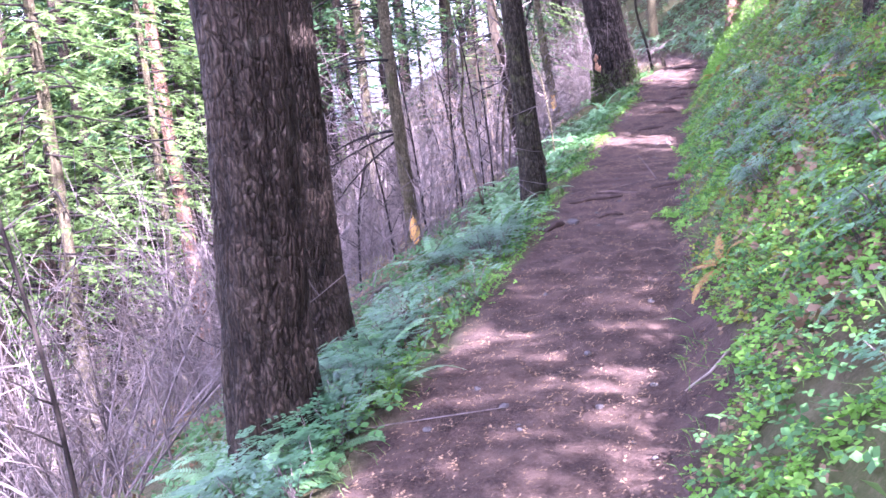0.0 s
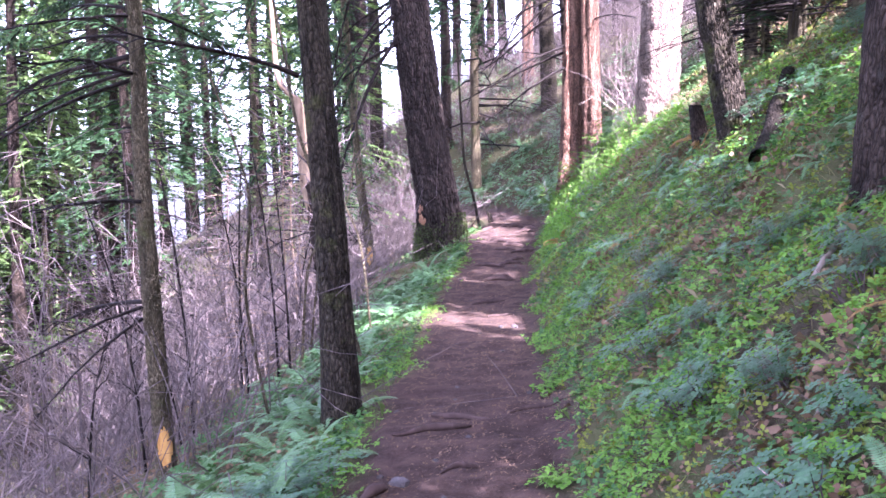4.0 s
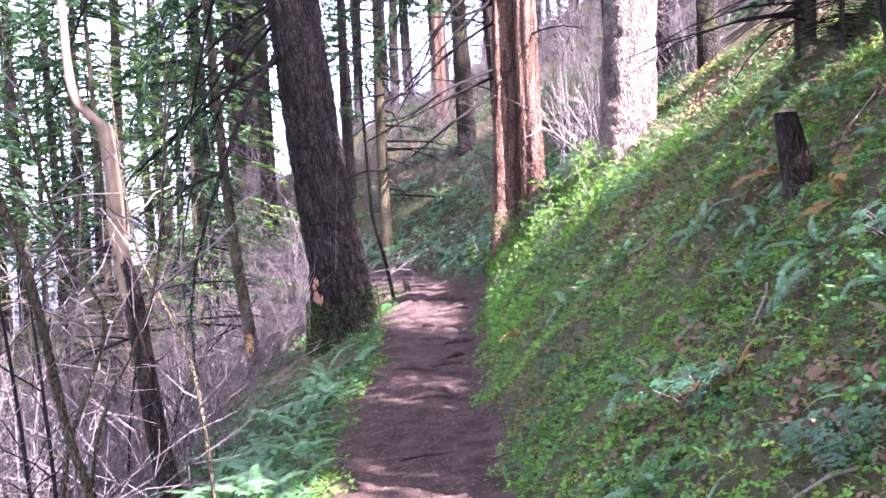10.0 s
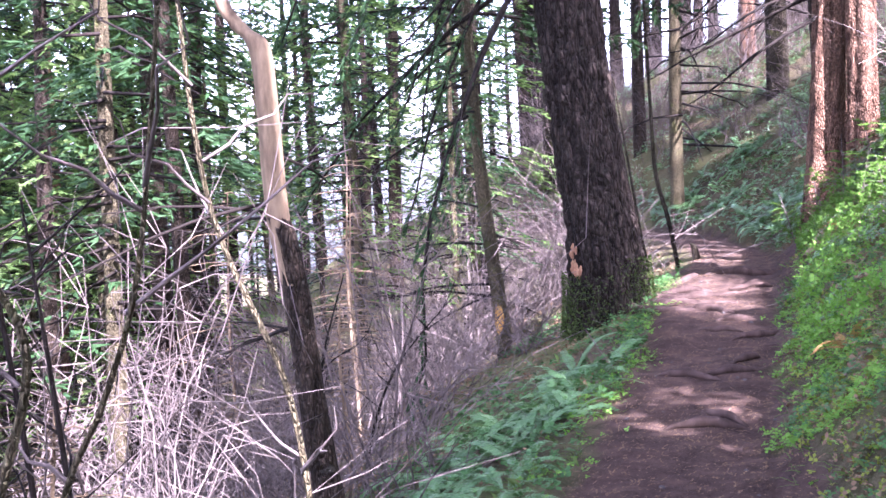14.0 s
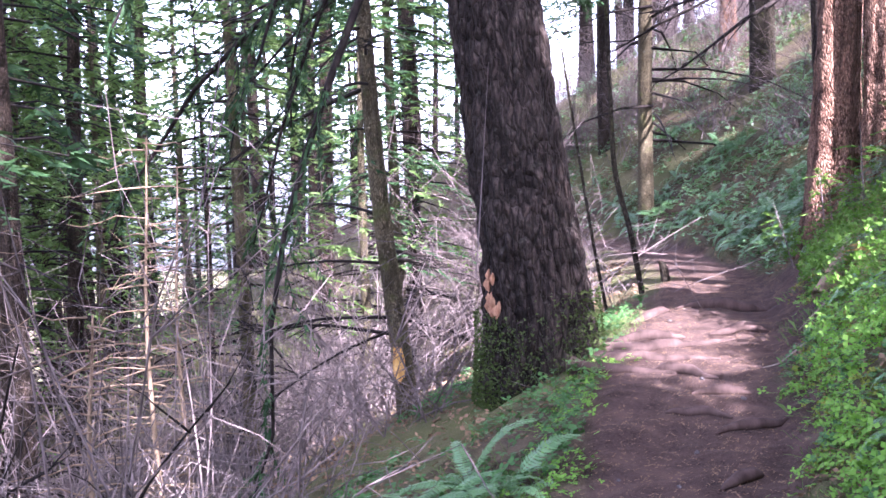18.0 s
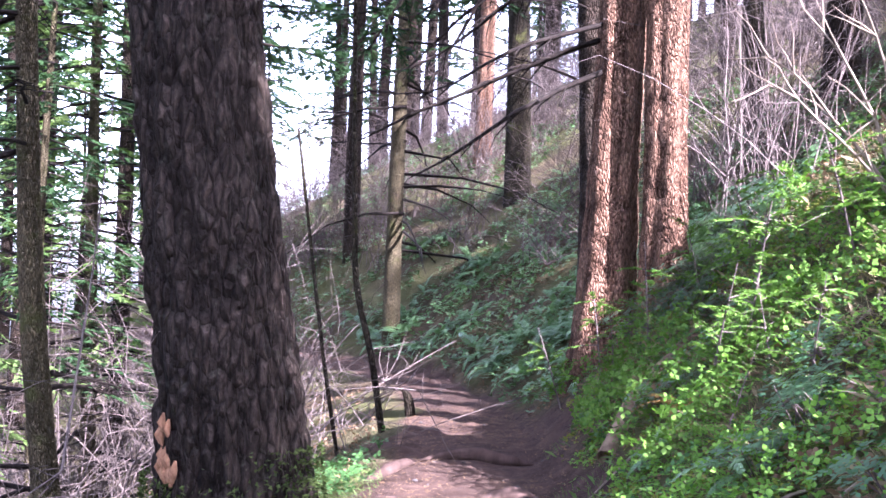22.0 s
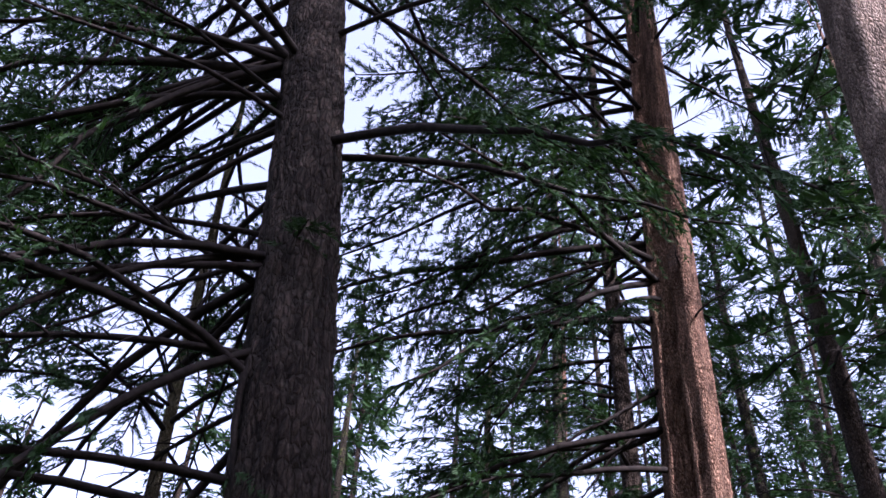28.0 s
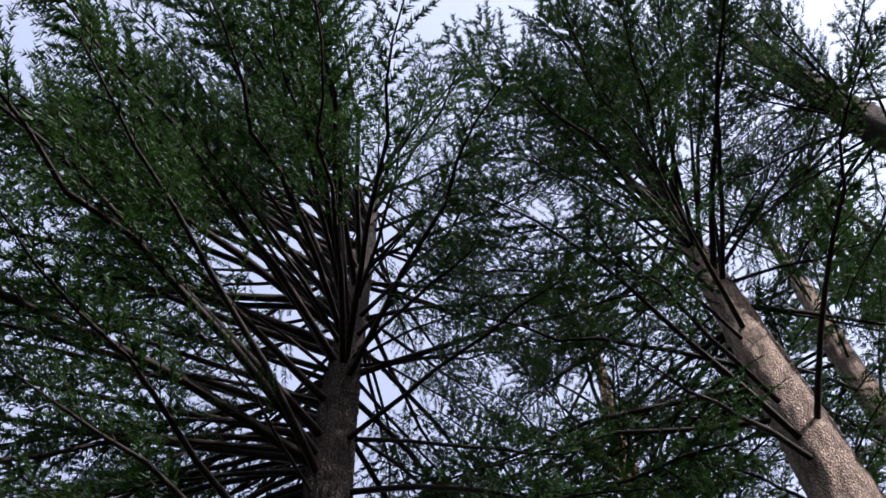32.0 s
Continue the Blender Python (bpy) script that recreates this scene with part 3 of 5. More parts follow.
arms(e_tree, E_AX, (0.1, 0.05), 0.4, 2.0, 9, 3.0, 1.5, 0.3, 0.6, -0.25, True)
arms(f_tree, F_AX, (0.13, 0.115, 0.1, 0.085, 0.06, 0.02), -0.4, 5.5, 26, 3.1, 1.9, 0.5, 1.0, -0.1, True)
arms(f_tree, F_AX, (0.13, 0.115, 0.1, 0.085, 0.06, 0.02), 3.0, 12.5, 26, 3.0, 2.6, 0.5, 0.9, -0.2)
arms(d_tree, D_AX, D_R, 3.4, 9.5, 20, 3.3, 0.7, 0.8, 1.5, -0.4, False, GREAT_ARMS, 0.4)
arms(d_tree, D_AX, D_R, 2.8, 9, 11, 3.2, 0.8, 0.9, 1.7, -0.4, True, None, 0.4)
arms(d_tree, D_AX, D_R, 8.5, 16, 20, 3.1, 0.6, 0.9, 1.7, -0.2, False, GREAT_ARMS, 0.35)
arms(d_tree, D_AX, D_R, 10, 17, 14, 3.3, 1.0, 0.8, 1.4, 0.0, False, LONG_ARMS)
arms(d_tree, D_AX, D_R, 12, 29, 44, 4.0, 0.75, 1.6, 2.4, 0.05, False, LONG_ARMS)
arms(d_tree, D_AX, D_R, 13, 27, 14, 3.5, 0.4, 2.0, 2.6, 0.05, False, LONG_ARMS)
arms(d_tree, D_AX, D_R, 10, 17, 16, 3.0, 0.5, 1.3, 1.9, 0.05, False, LONG_ARMS)
arms(d_tree, D_AX, D_R, 8, 24, 24, 0.1, 1.0, 0.8, 1.4, -0.3, False, LONG_ARMS)
arms(d_tree, D_AX, D_R, 14, 26, 16, 3.7, 1.3, 1.0, 1.7, 0.0, False, LONG_ARMS)
arms(d_tree, D_AX, D_R, 16, 35.5, 56, 0, 3.14, 1.0, 1.7, -0.1, False, LONG_ARMS)
arms(ga, GA, GA_R, 3.2, 10, 18, 3.3, 0.6, 0.9, 1.7, -0.5, True)
arms(ga, GA, GA_R, 6.0, 15, 28, 3.3, 0.9, 1.0, 1.6, -0.4, False, LONG_ARMS)
arms(ga, GA, GA_R, 11, 26, 26, 3.3, 1.0, 1.0, 1.7, -0.1, False, LONG_ARMS)
arms(ga, GA, GA_R, 15, 33.5, 34, 0, 3.14, 0.9, 1.6, -0.15, False, LONG_ARMS)
arms(gb, GB, (0.25, 0.05), 3.5, 20, 14, 4.0, 2.0, 0.3, 0.8, -0.2, True)
arms(h_tree, H_AX, H_R, 12, 17, 10, 3.2, 1.2, 0.8, 1.4, -0.1, False, LONG_ARMS)
arms(h_tree, H_AX, H_R, 12, 32.5, 30, 3.6, 1.3, 0.9, 1.7, 0.0, False, LONG_ARMS)
arms(h_tree, H_AX, H_R, 19, 32, 30, 4.3, 0.45, 1.4, 2.1, 0.0, False, LONG_ARMS)
arms(h_tree, H_AX, H_R, 17, 32, 26, 0, 3.14, 0.8, 1.4, -0.1, False, LONG_ARMS)
P_AX = [(1.25, 29, 0.6), (1.2, 29, 2.3), (1.03, 29, 6.2), (0.97, 29, 10), (0.95, 29, 14), (1.0, 29, 26)]
P_R = (0.2, 0.16, 0.145, 0.135, 0.12, 0.03)
p_tree = tree("fir_tree", P_AX, P_R, M_FIR, "thin dark fir behind the red cedars", FIR, 125, sides=24, rings=160, plates=10, depth=0.05, flare=0.2)
arms(p_tree, P_AX, P_R, 3.5, 9, 14, 3.0, 1.5, 0.5, 0.9, -0.1, True)
arms(p_tree, P_AX, P_R, 6, 14, 26, 3.1, 1.6, 0.7, 1.2, -0.15)
arms(p_tree, P_AX, P_R, 11, 25, 44, 0, 3.14, 0.6, 1.1, -0.15)
K_AX = [(5.9, 19.95, 4.2), (5.95, 19.85, 12), (6.02, 19.72, 20.3), (6.18, 19.31, 25.9), (6.3, 18.9, 31), (6.44, 18.43, 36)]
K_R = (0.42, 0.37, 0.33, 0.27, 0.16, 0.05)
k_tree = tree("fir_tree", K_AX, K_R, M_FIR, "leaning grey fir high on the bank", FIR, 127, sides=40, rings=200, plates=14, depth=0.05, flare=0.2)
arms(k_tree, K_AX, K_R, 17, 24, 22, 0, 3.14, 0.7, 1.2, -0.05, False, LONG_ARMS)
arms(k_tree, K_AX, K_R, 19, 34, 26, 3.6, 1.6, 0.8, 1.3, -0.1)
N_AX = [(4.2, 24.9, 2.6), (4.15, 24.9, 5), (4.1, 24.9, 12), (4.2, 24.9, 27)]
n_tree = tree("fir_tree", N_AX, (0.2, 0.155, 0.14, 0.03), M_FIR_MOSS, "thin mossy fir behind the cedars on the bank", FIR, 128, sides=28, rings=160, plates=10, depth=0.05, flare=0.2)
arms(n_tree, N_AX, (0.2, 0.03), 9, 15, 8, 3.0, 1.2, 0.5, 0.9, -0.1, True)
arms(n_tree, N_AX, (0.2, 0.03), 15, 26, 26, 0, 3.14, 0.7, 1.2, -0.1)
T_AX = [(5.8, 25.6, 3.0), (6.05, 25.4, 11), (6.35, 25.13, 21), (6.7, 24.83, 25.6), (7.0, 24.6, 30), (7.2, 24.4, 34)]
T_R = (0.36, 0.3, 0.28, 0.25, 0.16, 0.05)
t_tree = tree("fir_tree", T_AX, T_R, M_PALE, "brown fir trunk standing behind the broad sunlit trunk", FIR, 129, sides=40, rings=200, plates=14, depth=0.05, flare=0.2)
arms(t_tree, T_AX, T_R, 16, 33, 30, 3.3, 1.6, 0.8, 1.4, -0.1, False, LONG_ARMS)
arms(i_tree, I_AX, (0.24, 0.18, 0.155, 0.15, 0.13, 0.06), 9, 13.5, 18, 0, 3.14, 0.6, 1.1, -0.1)
arms(o_tree, O_AX, (0.27, 0.22, 0.2, 0.12), 8.5, 11.5, 8, 0, 3.14, 0.3, 0.6, -0.1)


# extra high branches, out of view, added to deepen the shade on the path
for t_, ax_, r_, top in ((a1, A1, (0.24, 0.1), 19.5), (a2, A2, (0.24, 0.1), 19.5), ):
    arms(t_, ax_, r_, 7.5, top, 24, 0, 3.14, 0.8, 1.5, -0.1, False, LONG_ARMS)


# ---- the wood beyond ----
def crown_meshes(seed, high, low, wide, count, needles, tuft=0.3, dense=9, slim=0.13):
    """Dead lower branches and a layered needled crown of a forest conifer."""
    r = np.random.default_rng(seed)
    wood, leaf = Soup(), Soup()
    for k in range(count):
        f = (k + r.random()) / count
        z = low + (high - low) * f
        live = f > 0.16 + 0.1 * r.random()
        ln = wide * (1.05 - f) ** 0.75 * r.uniform(0.55, 1.15) + 0.25
        azm = r.uniform(0, 2 * math.pi)
        out = np.array((math.cos(azm), math.sin(azm), 0))
        t = np.linspace(0, 1, 4)
        sag, up = r.uniform(0.2, 0.45), r.uniform(-0.05, 0.2)
        pts = np.outer(t * ln, out) + np.outer(z + ln * (up * t - sag * t**2), (0, 0, 1)) + r.normal(0, 0.05, (4, 3)) * t[:, None]
        wood.bar(pts, 0.022 * (1.05 - t) + 0.004, 3)
        if not live:
            continue
        for s in np.linspace(0.2, 0.98, 6):
            i = min(int(s * 3), 2)
            p = pts[i] + (pts[i + 1] - pts[i]) * (s * 3 - i)
            sgn = 1 if r.random() < 0.5 else -1
            way = out * 0.7 + sgn * np.array((-out[1], out[0], 0)) * r.uniform(0.3, 1.0)
            spray(leaf, p, way, ln * 0.4 * (1.2 - 0.6 * s) + 0.15, r, r.uniform(0.2, 0.6), tuft, dense, None, slim)
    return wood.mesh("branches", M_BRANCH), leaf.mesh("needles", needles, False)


def forest_trunk(seed, high, r0, material):
    r = np.random.default_rng(seed)
    n, sides = 26, 12
    z = np.linspace(-1.2, high, n)
    bend = np.stack([0.12 * np.sin(z * 0.25 + seed), 0.12 * np.cos(z * 0.21 + seed), z], -1)
    v, f = tube(bend, r0 * (1.0 - 0.92 * np.clip(z / high, 0, 1) ** 1.2) * (1 + 0.35 * np.exp(-(z + 1.0) / 0.8)) * r.uniform(0.95, 1.05, n), sides)
    relief = r.random(len(v))
    return mesh("trunk", v, f, material, True, ("relief", relief))


KINDS = []
for k, (hi, lo, wd, r0, mt, nd) in enumerate(((27, 3.5, 2.5, 0.24, M_FIR, M_NEEDLE), (24, 2.5, 2.3, 0.19, M_FIR, M_NEEDLE), (30, 5, 2.7, 0.28, M_FIR_MOSS, M_NEEDLE), (21, 1.5, 2.4, 0.16, M_FIR, M_NEEDLE), (26, 4, 2.3, 0.22, M_RED, M_NEEDLE),
                                          (16, 1.0, 2.2, 0.12, M_THIN, M_NEEDLE), (20, 1.0, 2.6, 0.17, M_FIR, M_NEEDLE_LIT), (13, 0.6, 2.4, 0.12, M_THIN, M_NEEDLE_LIT), (29, 6, 2.8, 0.25, M_FIR, M_NEEDLE), (31, 7, 3.2, 0.28, M_FIR, M_NEEDLE))):
    wm, fm = crown_meshes(200 + k, hi, lo, wd, 100 if k > 4 else 84, nd, *((0.15, 22, 0.12) if k > 4 else (0.26, 9, 0.12)))
    KINDS.append((forest_trunk(300 + k, hi, r0, mt), wm, fm))


for k in range(3):      # lighter ones for the far wood
    wm, fm = crown_meshes(230 + k, 27 - 2 * k, 3.0, 2.6, 64, M_NEEDLE, 0.42, 6, 0.13)
    KINDS.append((forest_trunk(330 + k, 27 - 2 * k, 0.22, M_FIR), wm, fm))


wm, fm = crown_meshes(250, 13, 0.5, 2.6, 190, M_NEEDLE, 0.17, 46, 0.14)      # dense young fir, made thick to block the sun
KINDS.append((forest_trunk(350, 13, 0.12, M_THIN), wm, fm))


def forest_tree(kind, x, y, sc, turn, lean=(0, 0), label="", name="conifer"):
    z = z_at(x, y)
    t = thing(name, Matrix.Translation((x, y, z)) @ Euler((lean[0], lean[1], turn)).to_matrix().to_4x4() @ Matrix.Diagonal((sc, sc, sc, 1)),
              label or "tall slender conifer with a dark layered crown in the wood", "conifer", "trees of the wood")
    tr, wm, fm = KINDS[kind]
    part("trunk", tr, t)
    b = part("branches", wm, t, kind="stuff")
    part("needles", fm, b, kind="stuff")
    return t


rt = np.random.default_rng(77)
SPOTS = []


def plant(kind, x, y, sc=1.0, label=""):
    SPOTS.append((x, y))
    forest_tree(kind, x, y, sc, rt.uniform(0, 6.28), rt.normal(0, 0.015, 2), label)


# trunks that can be told apart along the bend and up the hill
for kind, x, y, sc in ((4, 0.5, 41, 0.95), (1, -2.4, 40, 0.9), (2, 4.2, 33, 0.62), (1, 5.7, 40, 0.9), (0, 8.6, 40, 0.8), (4, 9.0, 34.7, 1.0),
                       (1, 6.6, 43, 0.9), (1, 7.3, 39, 0.75), (3, -5.5, 33, 0.9), (3, -7.6, 29, 0.42), (2, -5.2, 42, 0.9), (1, -8.8, 38, 1.0), (5, -1.2, 36, 1.3), (0, 2.6, 46, 1.0), (3, 3.6, 42, 0.9),
                       (8, 8.6, 27.6, 1.0), (5, -4.6, 27.5, 0.55), (7, -6.2, 27, 0.85), (7, -4.9, 30, 0.9), (5, -6.5, 20.5, 0.9), (9, -10.8, 13.2, 1.3), (9, -9.6, 11.0, 1.2)):
    plant(kind, x, y, sc)


# spots that the sun reaches through gaps in the crowns
SUNNY = [(-0.1, 3.1, 0), (-0.3, 3.5, 0), (-0.4, 3.9, 0), (-0.1, 5.4, -.1), (-0.35, 5.6, -.1), (-0.2, 6.0, -.1), (-1.1, 15, -.3), (-0.65, 14.4, -.3), (-0.2, 13.9, -.3), (-0.72, 18.7, -.3), (2.35, 22.3, 2.5), (2.4, 22.3, 4), (2.5, 22.3, 6), (1.45, 26.3, 2), (1.45, 26.3, 4), (1.45, 26.3, 7), (1.4, 26.3, 9.5), (-0.2, 26, 0), (-0.3, 28, 0),
         (1.2, 23, 1.5), (0.9, 24.8, 1), (-4.1, 21, 0.5), (-3.3, 16.9, 2.4), (-3.4, 16.9, 3.2), (4.15, 24.9, 5), (3.2, 21, 3), (0.8, 21.6, 0.9), (1.6, 22.6, 2.0), (0.6, 41, 5), (3.2, 25, 14), (1.5, 26.7, 14),
         (0.7, 20.5, 0.9), (1.5, 21, 1.8), (2.0, 21.5, 2.4), (1.4, 24.5, 1.7), (1.0, 22.2, 1.5), (0.8, 24, 1.2), (-0.2, 24.5, 0), (-0.25, 27.3, 0), (2.6, 22.2, 9), (2.8, 22.2, 11),
         (-4.5, 20, -0.3), (-5.5, 17, -0.8), (-6, 22, -0.5), (1.8, 21.6, 1.75), (2.9, 21.0, 2.5), (2.4, 21.3, 2.1), (3.2, 21.8, 2.8),
         (-6, 14, -1.5), (-8, 18, -2.5), (-7, 22, -2), (-10, 24, -3), (-12, 30, -3), (-9, 10, -3), (-14, 20, -4)]
SX, SY, ST = math.sin(az), math.cos(az), math.tan(el)


def shades_sunny(x, y, wide, high, spots=None):
    base = z_at(x, y)
    for px, py, pz in spots or SUNNY:
        along, off = (x - px) * SX + (y - py) * SY, abs((x - px) * SY - (y - py) * SX)
        up = (pz + along * ST - base) / high
        if along > 0 and up < 1.0 and off < (0.3 if up < 0.2 else wide * (1.1 - up) + 0.35):
            return True
    return False


def open_sky(x, y):
    """The gap in the wood down the slope beside the great fir."""
    dx, dy = x + 0.7, y - 16.8
    return -0.6 < math.atan2(dx, dy) < -0.33 and math.hypot(dx, dy) < 27


def grown(x, y):
    """Scale that lowers the added wood above the start, letting sun into the valley."""
    return (0.42 if x > 3 else 0.6) if y < 9 and x > -2 else 1.0


def scatter(n, x0, x1, y0, y1, s_min, s_max, gap, screen=False, kinds=(0, 1, 2, 3, 4)):
    k = tries = 0
    while k < n and tries < 6000:
        tries += 1
        x, y = rt.uniform(x0, x1), rt.uniform(y0, y1)
        s, _ = across(np.array([x]), np.array([y]))
        if not s_min < s[0] < s_max or any((x - a) ** 2 + (y - c) ** 2 < gap**2 for a, c in SPOTS) or open_sky(x, y) or (screen and shades_sunny(x, y, 3.0, 27 * grown(x, y))):
            continue
        plant(kinds[rt.integers(len(kinds))], x, y, rt.uniform(0.85, 1.15) * grown(x, y))
        k += 1


scatter(20, -24, 4, 27, 48, -40, -6, 1.9, False, (5, 6, 6, 7))           # low and bushy
scatter(84, -34, 4, 26, 75, -60, -5, 1.7, False, (0, 1, 3, 4, 6, 6, 7))            # down the slope, ahead
scatter(30, -40, -10, 8, 34, -60, -9.5, 2.2, False, (6, 7, 7))               # down the slope beside the path
scatter(26, -2, 26, 36, 66, 2.5, 40, 2.0)                                      # across the bend
scatter(44, 4.5, 32, -24, 36, 5, 45, 1.8, True, (10, 11, 12, 12))            # added up the hill, on the sunny side, to shade all but the gaps


# unseen wood added behind the start of the path, to block light
k = 0
while k < 20:
    x, y = rt.uniform(-12, 9), rt.uniform(-16, -1.5)
    if abs(x + 0.6) > 1.6 and all((x - a) ** 2 + (y - c) ** 2 > 2.5 for a, c in SPOTS) and not shades_sunny(x, y, 3.0, 27, SUNNY[:6]):
        plant((0, 1, 2, 4)[rt.integers(4)], x, y, rt.uniform(0.85, 1.05) * grown(x, y))
        k += 1


# tall firs added up the hill to shade the path
SHADY = [(-3.4, 5.5 + 1.2 * k, -0.6) for k in range(5)] + [(-0.9, 3.8, 0), (-1.0, 4.4, 0), (-0.9, 5.4, 0)] + [(-0.6, 6.9 + 0.8 * k, -0.2) for k in range(18) if k not in (8, 9, 14, 15)] + [(-2.4, 5 + 1.2 * k, 0.3) for k in range(16)] + [(-0.6, 1.5, 0), (-0.9, 0.3, 0), (-0.7, 2.3, 0), (-0.9, 4.8, 0), (-0.2, 4.75, 0), (-1.9, 4.1, 0.8), (-1.9, 4.1, 1.8), (-1.2, 1.0, 0.2), (-1.2, 2.9, 0), (-1.1, 6.2, 0), (-3.0, 19.5, 0), (-3.4, 23.2, 0), (-2.9, 22.2, 1), (-2.2, 22.5, 2), (-2.3, 22.5, 4), (-2.6, 22.5, 7), (-2.8, 22.5, 10), (-0.4, 20.5, -.2), (0.8, 8, 0.6), (0.8, 10, 0.6), (1.2, 12, 0.9), (0.9, 14.5, 0.7), (1.2, 16.5, 0.9), (1.6, 10, 1.2), (1.8, 14, 1.4)]
for px, py, pz in SHADY:
    covered = 0
    for x, y in SPOTS:
        along, off = (x - px) * SX + (y - py) * SY, abs((x - px) * SY - (y - py) * SX)
        if along > 2:
            up = (pz + along * ST - z_at(x, y)) / (27 * grown(x, y))
            covered += off < 2.0 * (1.1 - up) and 0.12 < up < 0.95
    for k in range(60):
        if covered > (2 if px > -1 else 1):
            break
        along, off = rt.uniform(9, 24), rt.uniform(-1.0, 1.0)
        x, y = px + SX * along + SY * off, py + SY * along - SX * off
        s_, _ = across(np.array([x]), np.array([y]))
        if s_[0] > 5 and y > 7 and not shades_sunny(x, y, *((2.5, 27, SUNNY[:-7]) if pz > 1.5 else (2.8, 27, SUNNY))) and all((x - a) ** 2 + (y - c) ** 2 > 1.2 for a, c in SPOTS):
            plant((0, 1, 3)[rt.integers(3)], x, y, rt.uniform(0.9, 1.1) * grown(x, y))
            covered += 1


# bushy firs added on the bank to keep the path itself in shade
SHADE_FIRS = []
for kind, x, y, sc in ((13, 4.9, 14.5, 1.0), (0, 5.6, 13.7, 1.0), (1, 7.4, 11.9, 1.0)):      # added above the great fir, to shade it
    plant(kind, x, y, sc, "tall fir added high on the bank to shade the great fir")
for px, py, pz in SHADY:
    covered = 0
    for x, y, top in SHADE_FIRS:
        along, off = (x - px) * SX + (y - py) * SY, abs((x - px) * SY - (y - py) * SX)
        up = (pz + along * ST - z_at(x, y)) / top
        covered += along > 2 and off < 0.16 * top * (1.0 - up) and up > 0.05
    for k in range(160):
        if covered > 1:
            break
        along, off = (2.55 - px) / SX + rt.uniform(0, 1.8 if pz < 1.9 else 7), rt.uniform(-0.3, 0.3)
        x, y = px + SX * along + SY * off, py + SY * along - SX * off
        top = (pz + along * ST - z_at(x, y)) / rt.uniform(0.28, 0.6)
        if 1.2 < top < (7 if pz < 1.9 else 16) and not shades_sunny(x, y, 0.25 * top, top, SUNNY[:-14]):
            SHADE_FIRS.append((x, y, top))
            forest_tree(13, x, y, top / 13, rt.uniform(0, 6.28), (0, 0), "bushy young fir added on top of the bank for shade", "shade_fir")
            covered += 1


# ---- far wood ----
def s_join(soup, name, material):
    me = bpy.data.meshes.new(name)
    me.from_pydata(np.concatenate(soup.v).tolist(), [], soup.f)
    me.materials.append(material)
    me.update()
    return me


def mesh_arrays(me):
    v = np.zeros(len(me.vertices) * 3)
    me.vertices.foreach_get("co", v)
    return v.reshape(-1, 3), [tuple(p.vertices) for p in me.polygons]


rk = np.random.default_rng(4)
ARRAYS = [[mesh_arrays(me) for me in KINDS[10 + k]] for k in range(3)]
FAR_WOOD = [Soup(), Soup(), Soup()]
for k in range(125):
    ang, dist = rk.uniform(-0.85, 0.5), rk.uniform(34, 85)
    x, y, sc, turn = dist * math.sin(ang), 14 + dist * math.cos(ang), rk.uniform(0.85, 1.3), rk.uniform(0, 6.28)
    if open_sky(x, y) or (ang > 0.12 and k % 2):
        continue
    sc *= 0.72 if ang < -0.45 else 1.0
    c, s = math.cos(turn) * sc, math.sin(turn) * sc
    for soup, (v, f) in zip(FAR_WOOD, ARRAYS[k % 3]):
        v2 = np.stack([c * v[:, 0] - s * v[:, 1] + x, s * v[:, 0] + c * v[:, 1] + y, sc * v[:, 2] + z_at(x, y)], -1)
        soup.v.append(v2)
        soup.f.extend(tuple(i + soup.n for i in q) for q in f)
        soup.n += len(v2)
wood_far = thing("far_wood", Matrix(), "distant dark conifers crowding the slope beyond the bend", "trees", "", "stuff")
for soup, nm, mt in zip(FAR_WOOD, ("trunks", "branches", "needles"), (M_FIR, M_BRANCH, M_NEEDLE)):
    part(nm, s_join(soup, nm, mt), wood_far, kind="stuff")


# ---- undergrowth ----
def frond_mesh(name, seed, length, material):
    """A sword-fern frond along +x, arching, with paired leaflets."""
    r = np.random.default_rng(seed)
    s = Soup()
    t = np.linspace(0, 1, 9)
    pts = np.stack([length * (t - 0.12 * t**3), 0.04 * length * np.sin(t * 2 + seed), length * (0.55 * t - 0.62 * t**2)], -1)
    s.bar(pts, 0.0035 * (1.1 - t), 3)
    for u in np.linspace(0.1, 0.985, 28):
        i = min(int(u * 8), 7)
        p = pts[i] + (pts[i + 1] - pts[i]) * (u * 8 - i)
        d = unit(pts[i + 1] - pts[i])
        w = length * 0.15 * min(1.0, 3.5 * u) * (1.03 - u) ** 0.55 * r.uniform(0.85, 1.12)
        for sg in (-1, 1):
            out = unit(np.array((0.28, sg, 0)) + np.array((0, 0, -0.25 + r.normal(0, 0.1))))
            hw = d * 0.0085 * length / 0.6
            s.put([p - hw * 0.7, p + out * w * 0.55 - hw, p + out * w + d * 0.012, p + out * w * 0.5 + hw, p + hw * 0.7], [(0, 1, 2, 3, 4)])
    me = s_mesh(s, name, material)
    return me


def s_mesh(s, name, material):
    me = bpy.data.meshes.new(name)
    me.from_pydata(np.concatenate(s.v).tolist(), [], s.f)
    me.materials.append(material)
    me.update()
    return me


FRONDS = [frond_mesh("frond", 400 + k, ln, M_FERN) for k, ln in enumerate((0.62, 0.7, 0.55, 0.48))]
DRY_FRONDS = [frond_mesh("frond", 410 + k, 0.4, M_DRYFERN) for k in range(2)]
rf = np.random.default_rng(9)


